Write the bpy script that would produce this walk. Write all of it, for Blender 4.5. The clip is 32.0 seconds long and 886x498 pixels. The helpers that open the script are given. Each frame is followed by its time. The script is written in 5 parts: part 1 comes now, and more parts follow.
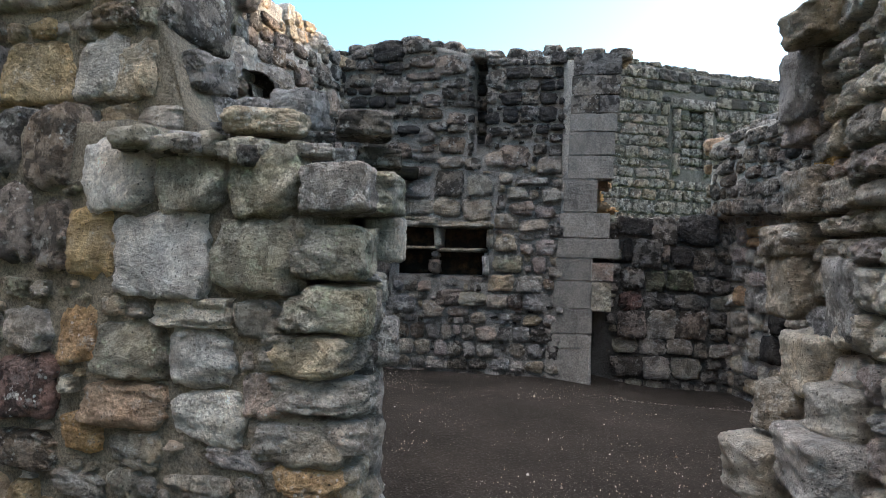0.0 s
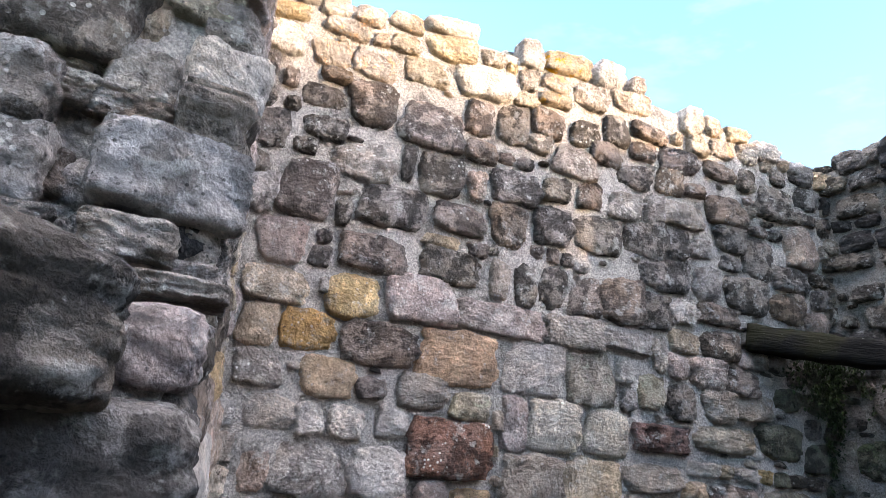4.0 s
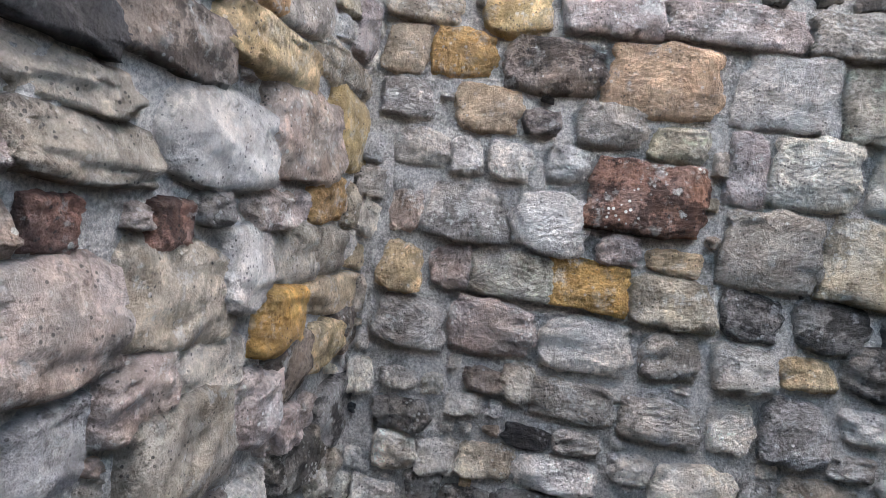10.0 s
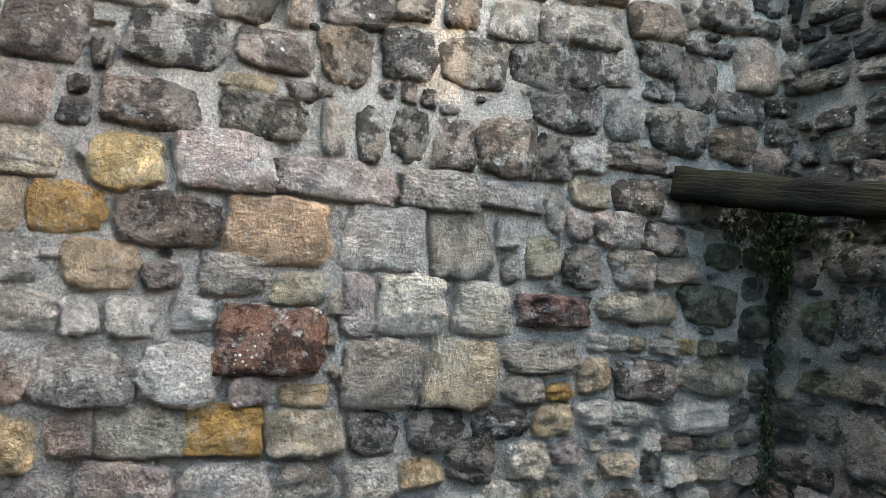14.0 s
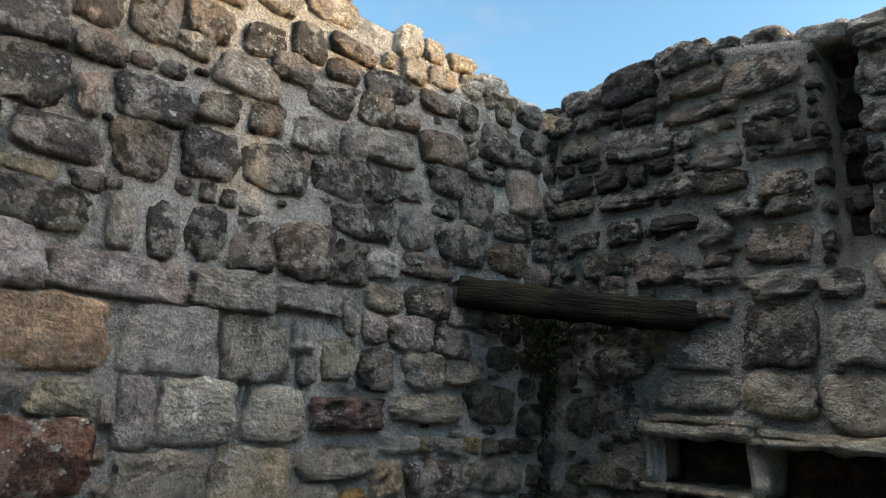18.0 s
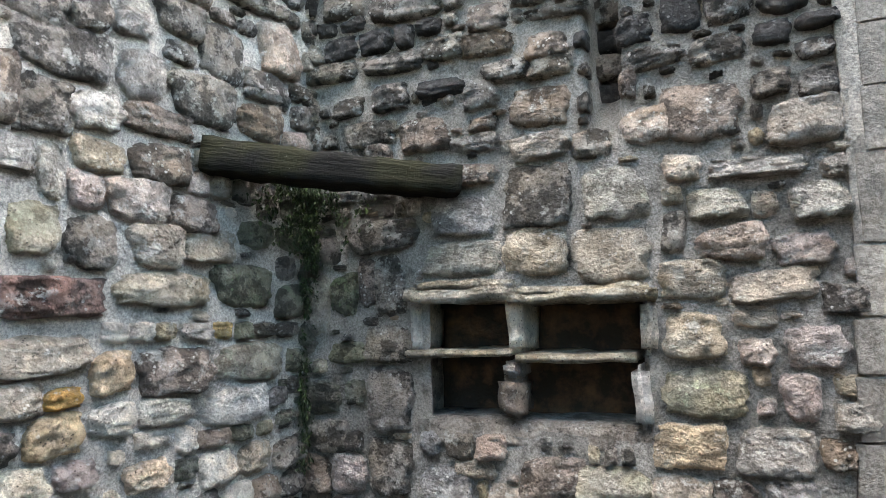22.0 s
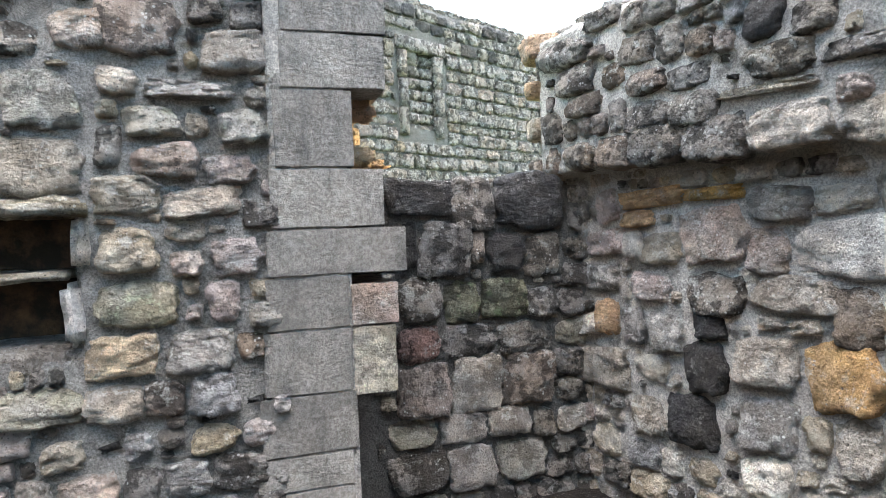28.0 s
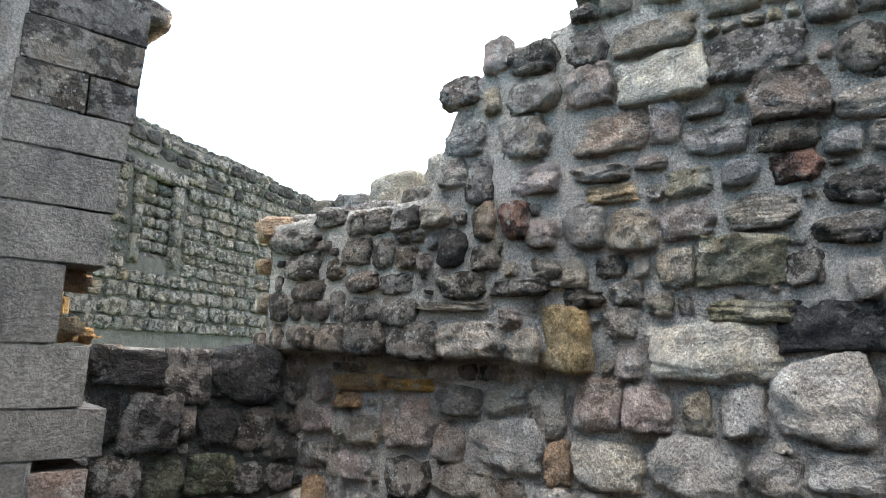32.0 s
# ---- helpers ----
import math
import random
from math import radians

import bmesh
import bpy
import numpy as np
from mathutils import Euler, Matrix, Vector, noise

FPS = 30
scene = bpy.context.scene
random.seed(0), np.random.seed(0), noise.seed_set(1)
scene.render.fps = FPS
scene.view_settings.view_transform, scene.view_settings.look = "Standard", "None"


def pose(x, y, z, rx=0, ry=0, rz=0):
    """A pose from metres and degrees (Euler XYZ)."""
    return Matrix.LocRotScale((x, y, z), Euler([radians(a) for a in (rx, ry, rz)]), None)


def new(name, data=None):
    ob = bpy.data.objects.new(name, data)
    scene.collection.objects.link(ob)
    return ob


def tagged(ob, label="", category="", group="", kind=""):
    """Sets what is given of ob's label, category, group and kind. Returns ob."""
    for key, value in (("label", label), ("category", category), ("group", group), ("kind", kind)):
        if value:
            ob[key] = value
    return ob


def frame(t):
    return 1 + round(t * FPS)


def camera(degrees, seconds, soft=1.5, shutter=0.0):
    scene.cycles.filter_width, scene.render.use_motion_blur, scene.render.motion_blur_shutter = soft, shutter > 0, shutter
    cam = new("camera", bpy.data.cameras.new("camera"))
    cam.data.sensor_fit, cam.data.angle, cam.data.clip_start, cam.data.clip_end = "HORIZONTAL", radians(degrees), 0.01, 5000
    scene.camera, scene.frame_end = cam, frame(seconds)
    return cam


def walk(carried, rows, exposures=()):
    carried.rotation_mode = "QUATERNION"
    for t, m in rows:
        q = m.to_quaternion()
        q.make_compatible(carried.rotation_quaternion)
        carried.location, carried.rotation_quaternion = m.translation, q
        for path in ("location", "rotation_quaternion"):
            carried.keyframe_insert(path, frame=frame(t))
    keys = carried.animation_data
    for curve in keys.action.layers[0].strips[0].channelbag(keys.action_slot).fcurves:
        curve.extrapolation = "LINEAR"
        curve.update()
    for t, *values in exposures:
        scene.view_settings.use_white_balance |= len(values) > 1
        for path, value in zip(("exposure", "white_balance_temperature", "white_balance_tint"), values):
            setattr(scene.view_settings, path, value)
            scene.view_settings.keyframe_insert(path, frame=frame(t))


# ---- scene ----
from mathutils import kdtree

cam = camera(70.8, 32.0, soft=0.35)
# seconds, x, y, z, yaw, pitch, roll
PATH = [
    (0.0, 0.386, -0.552, 1.238, 13.98, 0.42, -1.21),
    (0.5, 0.404, -0.115, 1.249, 16.54, 0.84, -1.83),
    (1.0, 0.398, 0.308, 1.283, 21.25, 1.67, -2.2),
    (1.5, 0.309, 0.719, 1.305, 27.17, 3.31, -2.09),
    (2.0, 0.255, 1.048, 1.339, 34.13, 5.68, -1.6),
    (2.5, 0.376, 1.344, 1.354, 42.34, 8.57, -1.32),
    (4.5, -0.023, 2.49, 1.501, 72.43, 17.17, -9.0),
    (5.0, -0.119, 2.615, 1.543, 81.29, 17.6, -9.38),
    (5.5, -0.156, 2.706, 1.604, 91.15, 18.11, -10.29),
    (6.0, -0.067, 2.809, 1.645, 99.84, 18.37, -11.24),
    (6.5, -0.002, 2.842, 1.652, 106.08, 18.33, -11.89),
    (7.0, -0.073, 2.827, 1.616, 109.1, 17.69, -11.91),
    (7.5, -0.162, 2.869, 1.556, 108.91, 15.88, -11.68),
    (8.0, -0.249, 2.929, 1.478, 106.88, 12.96, -11.45),
    (8.5, -0.275, 2.941, 1.374, 103.53, 9.2, -11.47),
    (9.0, -0.313, 2.957, 1.262, 100.43, 5.61, -11.45),
    (9.5, -0.341, 3.042, 1.17, 97.53, 2.02, -10.85),
    (10.0, -0.369, 3.086, 1.118, 93.48, -1.57, -9.78),
    (10.5, -0.397, 3.126, 1.073, 89.09, -5.44, -9.26),
    (11.0, -0.408, 3.198, 1.031, 83.85, -8.93, -9.23),
    (11.5, -0.355, 3.316, 1.064, 79.97, -10.27, -8.04),
    (12.0, -0.332, 3.412, 1.155, 75.64, -9.9, -6.32),
    (12.5, -0.307, 3.426, 1.28, 72.55, -8.17, -5.21),
    (13.0, -0.282, 3.377, 1.453, 70.38, -4.71, -4.61),
    (13.5, -0.224, 3.366, 1.594, 69.3, -1.55, -4.31),
    (14.0, -0.169, 3.323, 1.685, 67.52, 2.44, -4.77),
    (14.5, -0.143, 3.305, 1.708, 65.37, 6.18, -5.43),
    (16.5, -0.131, 3.222, 1.626, 56.21, 12.82, -3.5),
    (17.0, -0.164, 3.238, 1.624, 53.04, 13.08, -3.52),
    (17.5, -0.151, 3.263, 1.62, 50.56, 13.56, -3.45),
    (18.0, -0.106, 3.268, 1.639, 48.71, 13.89, -3.44),
    (18.5, -0.073, 3.279, 1.654, 47.61, 14.18, -3.4),
    (19.0, -0.059, 3.277, 1.646, 46.7, 14.42, -3.34),
    (19.5, -0.089, 3.302, 1.602, 45.56, 14.24, -3.11),
    (20.0, -0.092, 3.342, 1.525, 43.56, 13.44, -2.52),
    (20.5, -0.115, 3.377, 1.452, 40.74, 12.34, -1.73),
    (21.0, -0.143, 3.447, 1.425, 36.63, 10.54, -0.65),
    (21.5, -0.254, 3.527, 1.428, 32.14, 8.67, 0.3),
    (22.0, -0.345, 3.551, 1.434, 27.33, 7.03, 0.96),
    (22.5, -0.4, 3.546, 1.42, 23.78, 5.77, 1.0),
    (23.0, -0.419, 3.49, 1.465, 20.17, 4.3, 0.74),
    (23.5, -0.417, 3.468, 1.471, 17.95, 3.14, 0.84),
    (24.0, -0.376, 3.488, 1.452, 16.04, 2.14, 0.67),
    (24.5, -0.321, 3.52, 1.446, 13.5, 1.43, 0.89),
    (26.5, -0.049, 3.478, 1.388, -1.63, -0.95, 2.53),
    (27.0, 0.046, 3.506, 1.38, -5.36, -1.52, 2.57),
    (27.5, 0.08, 3.514, 1.387, -8.97, -1.77, 2.52),
    (28.0, 0.078, 3.474, 1.405, -13.37, -1.68, 2.37),
    (28.5, 0.071, 3.447, 1.442, -17.41, -1.22, 1.98),
    (29.0, 0.082, 3.428, 1.477, -22.11, -0.2, 1.52),
    (29.5, 0.104, 3.371, 1.501, -26.16, 0.93, 1.06),
    (30.0, 0.124, 3.313, 1.524, -30.02, 2.38, 0.69),
    (30.5, 0.125, 3.261, 1.595, -33.17, 3.93, -0.03),
    (31.0, 0.098, 3.194, 1.674, -35.55, 5.91, -0.79),
    (31.5, 0.059, 3.143, 1.715, -37.13, 8.03, -1.39),
    (32.0, 0.042, 3.142, 1.707, -37.14, 9.82, -1.39),
]

# seconds, stops, kelvin, tint
EXPOSURES = [(0.0, 4.1, 6350, 15), (1.0, 3.95, 6100, 20), (2.5, 4.55, 6400, 24), (5.0, 4.75, 6450, 22), (7.0, 4.2, 6250, 21), (8.0, 4.5, 6500, 18), (9.0, 4.85, 6350, 16), (10.0, 5.05, 6350, 18), (11.0, 5.5, 6500, 12), (13.0, 5.4, 6650, 11),
             (14.5, 4.6, 6700, 11), (16.5, 4.05, 6700, 11), (19.0, 3.65, 6700, 11), (20.0, 4.0, 6600, 11), (21.0, 5.0, 6750, 12), (22.0, 5.7, 6850, 14), (24.5, 5.85, 6450, 14),
             (28.0, 5.68, 6450, 14), (30.0, 5.05, 6400, 13), (31.0, 5.15, 6450, 13), (32.0, 4.75, 6600, 13)]
walk(cam, [(t, pose(x, y, z, 90 + pitch, roll, yaw)) for t, x, y, z, yaw, pitch, roll in PATH], EXPOSURES)

# ---- light: low sun north of east, blue sky with thin cloud ----
SUN_TURN, SUN_UP = radians(32), radians(5)   # a low sun, north of east
to_sun = Vector((math.cos(SUN_TURN) * math.cos(SUN_UP), math.sin(SUN_TURN) * math.cos(SUN_UP), math.sin(SUN_UP)))
sun = new("sun", bpy.data.lights.new("sun", "SUN"))
sun.data.energy, sun.data.angle, sun.data.color = 0.60, radians(0.6), (1.0, 0.78, 0.48)
sun.rotation_mode = "QUATERNION"
sun.rotation_quaternion = to_sun.to_track_quat("Z", "Y")

world = bpy.data.worlds.new("sky")
scene.world = world
world.use_nodes = True
wn, wl = world.node_tree.nodes, world.node_tree.links
wn.clear()
w_out, w_bg = wn.new("ShaderNodeOutputWorld"), wn.new("ShaderNodeBackground")
w_sky = wn.new("ShaderNodeTexSky")
w_sky.sky_type, w_sky.sun_disc = "NISHITA", False
w_sky.sun_elevation, w_sky.sun_rotation = radians(13), radians(58)
w_sky.air_density, w_sky.dust_density, w_sky.ozone_density = 1.0, 1.0, 3.0
w_tc, w_map, w_noise = wn.new("ShaderNodeTexCoord"), wn.new("ShaderNodeMapping"), wn.new("ShaderNodeTexNoise")
w_map.inputs["Scale"].default_value = (1.6, 1.6, 4.5)
w_noise.inputs["Scale"].default_value, w_noise.inputs["Detail"].default_value, w_noise.inputs["Roughness"].default_value = 1.3, 8.0, 0.6
w_ramp = wn.new("ShaderNodeValToRGB")
w_ramp.color_ramp.elements[0].position, w_ramp.color_ramp.elements[1].position = 0.53, 0.82
w_mix = wn.new("ShaderNodeMixRGB")
w_mix.inputs[2].default_value = (0.75, 0.8, 0.87, 1)
wl.new(w_tc.outputs["Generated"], w_map.inputs["Vector"])
wl.new(w_map.outputs["Vector"], w_noise.inputs["Vector"])
# extra cloud added overhead, above the view, to brighten the walls
w_sep, w_high, w_sum = wn.new("ShaderNodeSeparateXYZ"), wn.new("ShaderNodeMapRange"), wn.new("ShaderNodeMath")
w_high.interpolation_type, w_sum.operation = "SMOOTHSTEP", "ADD"
w_high.inputs["From Min"].default_value, w_high.inputs["From Max"].default_value, w_high.inputs["To Max"].default_value = 0.64, 0.97, 0.4
wl.new(w_tc.outputs["Generated"], w_sep.inputs["Vector"])
wl.new(w_sep.outputs["Z"], w_high.inputs["Value"])
wl.new(w_noise.outputs["Fac"], w_sum.inputs[0])
wl.new(w_high.outputs["Result"], w_sum.inputs[1])
wl.new(w_sum.outputs["Value"], w_ramp.inputs["Fac"])
wl.new(w_ramp.outputs["Color"], w_mix.inputs[0])
w_hue = wn.new("ShaderNodeHueSaturation")
w_hue.inputs["Hue"].default_value = 0.482
w_hue.inputs["Saturation"].default_value, w_hue.inputs["Value"].default_value = 0.98, 0.55
wl.new(w_sky.outputs["Color"], w_hue.inputs["Color"])
wl.new(w_hue.outputs["Color"], w_mix.inputs[1])
# bright haze on the sun's side of the sky, clear blue away from it
w_dot, w_half, w_pow, w_gain, w_glow = wn.new("ShaderNodeVectorMath"), wn.new("ShaderNodeMapRange"), wn.new("ShaderNodeMath"), wn.new("ShaderNodeMapRange"), wn.new("ShaderNodeVectorMath")
w_dot.operation, w_pow.operation, w_glow.operation = "DOT_PRODUCT", "POWER", "SCALE"
w_dot.inputs[1].default_value = to_sun
w_half.inputs["From Min"].default_value = -1.0
w_pow.inputs[1].default_value = 8.0
w_gain.inputs["To Min"].default_value, w_gain.inputs["To Max"].default_value = 0.42, 0.95
wl.new(w_tc.outputs["Generated"], w_dot.inputs[0])
wl.new(w_dot.outputs["Value"], w_half.inputs["Value"])
wl.new(w_half.outputs["Result"], w_pow.inputs[0])
wl.new(w_pow.outputs["Value"], w_gain.inputs["Value"])
wl.new(w_mix.outputs["Color"], w_glow.inputs[0])
wl.new(w_gain.outputs["Result"], w_glow.inputs["Scale"])
# a bright veil added overhead, out of view, as fill light for the room
w_fill_veil, w_over = wn.new("ShaderNodeMixRGB"), wn.new("ShaderNodeMapRange")
w_over.interpolation_type = "SMOOTHSTEP"
w_over.inputs["From Min"].default_value, w_over.inputs["From Max"].default_value = 0.68, 0.98
w_fill_veil.inputs[2].default_value = (4.0, 4.1, 4.25, 1)
wl.new(w_sep.outputs["Z"], w_over.inputs["Value"])
wl.new(w_over.outputs["Result"], w_fill_veil.inputs[0])
wl.new(w_glow.outputs["Vector"], w_fill_veil.inputs[1])
wl.new(w_fill_veil.outputs["Color"], w_bg.inputs["Color"])
wl.new(w_bg.outputs["Background"], w_out.inputs["Surface"])
w_bg.inputs["Strength"].default_value = 0.15

# ---- materials ----
def node_mat(name, rough=0.9):
    m = bpy.data.materials.new(name)
    m.use_nodes = True
    n, l = m.node_tree.nodes, m.node_tree.links
    b = n["Principled BSDF"]
    b.inputs["Roughness"].default_value = rough
    b.inputs["Specular IOR Level"].default_value = 0.25
    return m, n, l, b


def noise_node(n, l, vec, scale, detail=5.0, rough=0.6):
    x = n.new("ShaderNodeTexNoise")
    x.inputs["Scale"].default_value, x.inputs["Detail"].default_value, x.inputs["Roughness"].default_value = scale, detail, rough
    l.new(vec, x.inputs["Vector"])
    return x.outputs["Fac"]


def ramp(n, l, fac, lo, hi):
    r = n.new("ShaderNodeMapRange")
    r.inputs["From Min"].default_value, r.inputs["From Max"].default_value = lo, hi
    l.new(fac, r.inputs["Value"])
    return r.outputs["Result"]


def mixc(n, l, fac, a, b, kind="MIX"):
    x = n.new("ShaderNodeMixRGB")
    x.blend_type = kind
    for slot, v in ((0, fac), (1, a), (2, b)):
        if isinstance(v, (int, float)):
            x.inputs[slot].default_value = v
        elif isinstance(v, tuple):
            x.inputs[slot].default_value = (*v, 1)
        else:
            l.new(v, x.inputs[slot])
    return x.outputs["Color"]


def maths(n, l, op, a, b):
    x = n.new("ShaderNodeMath")
    x.operation = op
    for slot, v in ((0, a), (1, b)):
        if isinstance(v, (int, float)):
            x.inputs[slot].default_value = v
        else:
            l.new(v, x.inputs[slot])
    return x.outputs["Value"]


def relief(n, l, b, height, strength, distance):
    x = n.new("ShaderNodeBump")
    x.inputs["Strength"].default_value, x.inputs["Distance"].default_value = strength, distance
    l.new(height, x.inputs["Height"])
    l.new(x.outputs["Normal"], b.inputs["Normal"])


def stone_mat(name, base, alt, grime=0.5, lichen=0.35, lichen_colour=(0.46, 0.45, 0.41), spread=0.65, bands=0.0):
    """Weathered sandstone: two tones, sooty crust, pale lichen specks, pitted grain."""
    m, n, l, b = node_mat(name)
    pos = n.new("ShaderNodeNewGeometry").outputs["Position"]
    island = n.new("ShaderNodeNewGeometry").outputs["Random Per Island"]
    rnd = maths(n, l, "FRACT", maths(n, l, "ADD", n.new("ShaderNodeObjectInfo").outputs["Random"], island), 0.0)
    shift = n.new("ShaderNodeVectorMath")
    shift.operation = "ADD"
    l.new(pos, shift.inputs[0])
    l.new(maths(n, l, "MULTIPLY", rnd, 37.0), shift.inputs[1])
    v = shift.outputs["Vector"]
    big, mid, fine = noise_node(n, l, v, 5.0, 6.0), noise_node(n, l, v, 17.0, 8.0, 0.68), noise_node(n, l, v, 45.0, 8.0, 0.75)
    c = mixc(n, l, ramp(n, l, big, 0.36, 0.64), base, alt)
    if bands:
        w = n.new("ShaderNodeTexWave")
        w.bands_direction = "Z"
        w.inputs["Scale"].default_value, w.inputs["Distortion"].default_value, w.inputs["Detail"].default_value = 14.0, 7.0, 4.0
        l.new(v, w.inputs["Vector"])
        c = mixc(n, l, maths(n, l, "MULTIPLY", w.outputs["Fac"], bands), c, tuple(k * 0.45 for k in base))
    c = mixc(n, l, ramp(n, l, noise_node(n, l, v, 3.2, 6.0, 0.65), 0.42, 0.6), c, mixc(n, l, 1.0, c, (1.07, 0.99, 0.9), "MULTIPLY"))
    # worn mottling, and a fine grain that is stronger on some parts of the face than on others
    coarse = ramp(n, l, noise_node(n, l, v, 4.0, 4.0), 0.4, 0.6)
    c = mixc(n, l, 0.7, c, mixc(n, l, ramp(n, l, noise_node(n, l, v, 11.0, 8.0, 0.66), 0.38, 0.62), (0.60, 0.57, 0.54), (1.24, 1.24, 1.24)), "MULTIPLY")
    c = mixc(n, l, maths(n, l, "ADD", 0.12, maths(n, l, "MULTIPLY", coarse, 0.45)), c, mixc(n, l, ramp(n, l, fine, 0.43, 0.57), (0.5, 0.48, 0.46), (1.25, 1.25, 1.25)), "MULTIPLY")
    pock = n.new("ShaderNodeTexVoronoi")
    pock.inputs["Scale"].default_value = 60.0
    l.new(v, pock.inputs["Vector"])
    c = mixc(n, l, maths(n, l, "MULTIPLY", ramp(n, l, pock.outputs["Distance"], 0.26, 0.18), maths(n, l, "MULTIPLY", ramp(n, l, mid, 0.47, 0.56), 0.75)), c, (0.05, 0.046, 0.042))
    grit = noise_node(n, l, v, 190.0, 3.0, 0.7)
    c = mixc(n, l, 0.25, c, mixc(n, l, ramp(n, l, grit, 0.42, 0.58), (0.62, 0.6, 0.58), (1.22, 1.22, 1.22)), "MULTIPLY")
    # sooty crust in small ragged patches; how much of it differs over the face and from stone to stone
    crust = noise_node(n, l, v, 9.0, 9.0, 0.64)
    level = maths(n, l, "SUBTRACT", maths(n, l, "ADD", 0.56, maths(n, l, "MULTIPLY", rnd, -0.08)), maths(n, l, "MULTIPLY", ramp(n, l, noise_node(n, l, v, 5.5, 5.0), 0.35, 0.65), 0.10))
    sooted = ramp(n, l, maths(n, l, "SUBTRACT", crust, level), 0.0, 0.06)
    c = mixc(n, l, maths(n, l, "MULTIPLY", sooted, min(0.9, grime * 1.15)), c, mixc(n, l, 1.0, c, (0.2, 0.195, 0.19), "MULTIPLY"))
    # pale lichen: small round spots and thin ragged films
    spot = n.new("ShaderNodeTexVoronoi")
    spot.inputs["Scale"].default_value = 34.0
    l.new(v, spot.inputs["Vector"])
    specks = maths(n, l, "MULTIPLY", ramp(n, l, spot.outputs["Distance"], 0.24, 0.19), ramp(n, l, noise_node(n, l, v, 6.0, 3.0), 0.50, 0.58))
    film = ramp(n, l, noise_node(n, l, v, 12.0, 10.0, 0.7), 0.54, 0.61)
    film = maths(n, l, "MULTIPLY", film, ramp(n, l, noise_node(n, l, v, 4.5, 4.0), 0.4, 0.6))
    c = mixc(n, l, maths(n, l, "MULTIPLY", film, lichen * 1.3), c, lichen_colour)
    c = mixc(n, l, maths(n, l, "MULTIPLY", specks, lichen * 1.2), c, tuple(min(0.6, k * 1.2) for k in lichen_colour))
    tone = n.new("ShaderNodeHueSaturation")
    l.new(maths(n, l, "ADD", 1.46 - spread / 2, maths(n, l, "MULTIPLY", rnd, spread)), tone.inputs["Value"])
    other = maths(n, l, "FRACT", maths(n, l, "MULTIPLY", rnd, 7.3), 0.0)
    l.new(maths(n, l, "ADD", 0.493, maths(n, l, "MULTIPLY", other, 0.014)), tone.inputs["Hue"])
    l.new(maths(n, l, "ADD", 0.75, maths(n, l, "MULTIPLY", other, 0.42)), tone.inputs["Saturation"])
    l.new(c, tone.inputs["Color"])
    l.new(tone.outputs["Color"], b.inputs["Base Color"])
    pits = n.new("ShaderNodeTexVoronoi")
    pits.inputs["Scale"].default_value = 55.0
    l.new(v, pits.inputs["Vector"])
    h = maths(n, l, "ADD", maths(n, l, "ADD", maths(n, l, "MULTIPLY", mid, 1.3), maths(n, l, "MULTIPLY", sooted, -0.12)), maths(n, l, "ADD", maths(n, l, "ADD", maths(n, l, "MULTIPLY", fine, 1.1), maths(n, l, "MULTIPLY", grit, 0.5)), maths(n, l, "MULTIPLY", pits.outputs["Distance"], 0.35)))
    relief(n, l, b, h, 1.0, 0.1)
    return m


def dressed_mat():
    """Smooth dressed sandstone, evenly weathered, with faint tooling and stains."""
    m, n, l, b = node_mat("dressed_stone", 0.9)
    v = n.new("ShaderNodeNewGeometry").outputs["Position"]
    mp = n.new("ShaderNodeMapping")
    mp.inputs["Scale"].default_value = (8.0, 8.0, 3.0)
    l.new(v, mp.inputs["Vector"])
    runs, mid, fine = noise_node(n, l, mp.outputs["Vector"], 1.0, 8.0, 0.7), noise_node(n, l, v, 6.0, 12.0, 0.72), noise_node(n, l, v, 55.0, 6.0, 0.75)
    c = mixc(n, l, ramp(n, l, mid, 0.36, 0.64), (0.35, 0.32, 0.28), (0.22, 0.203, 0.18))
    c = mixc(n, l, maths(n, l, "MULTIPLY", ramp(n, l, runs, 0.48, 0.62), 0.45), c, (0.085, 0.08, 0.075))
    c = mixc(n, l, 0.55, c, mixc(n, l, ramp(n, l, fine, 0.42, 0.58), (0.45, 0.43, 0.41), (1.25, 1.25, 1.25)), "MULTIPLY")
    tone = n.new("ShaderNodeHueSaturation")
    l.new(maths(n, l, "ADD", 0.85, maths(n, l, "MULTIPLY", n.new("ShaderNodeObjectInfo").outputs["Random"], 0.3)), tone.inputs["Value"])
    l.new(c, tone.inputs["Color"])
    l.new(tone.outputs["Color"], b.inputs["Base Color"])
    relief(n, l, b, maths(n, l, "ADD", mid, maths(n, l, "MULTIPLY", fine, 0.6)), 1.0, 0.06)
    return m


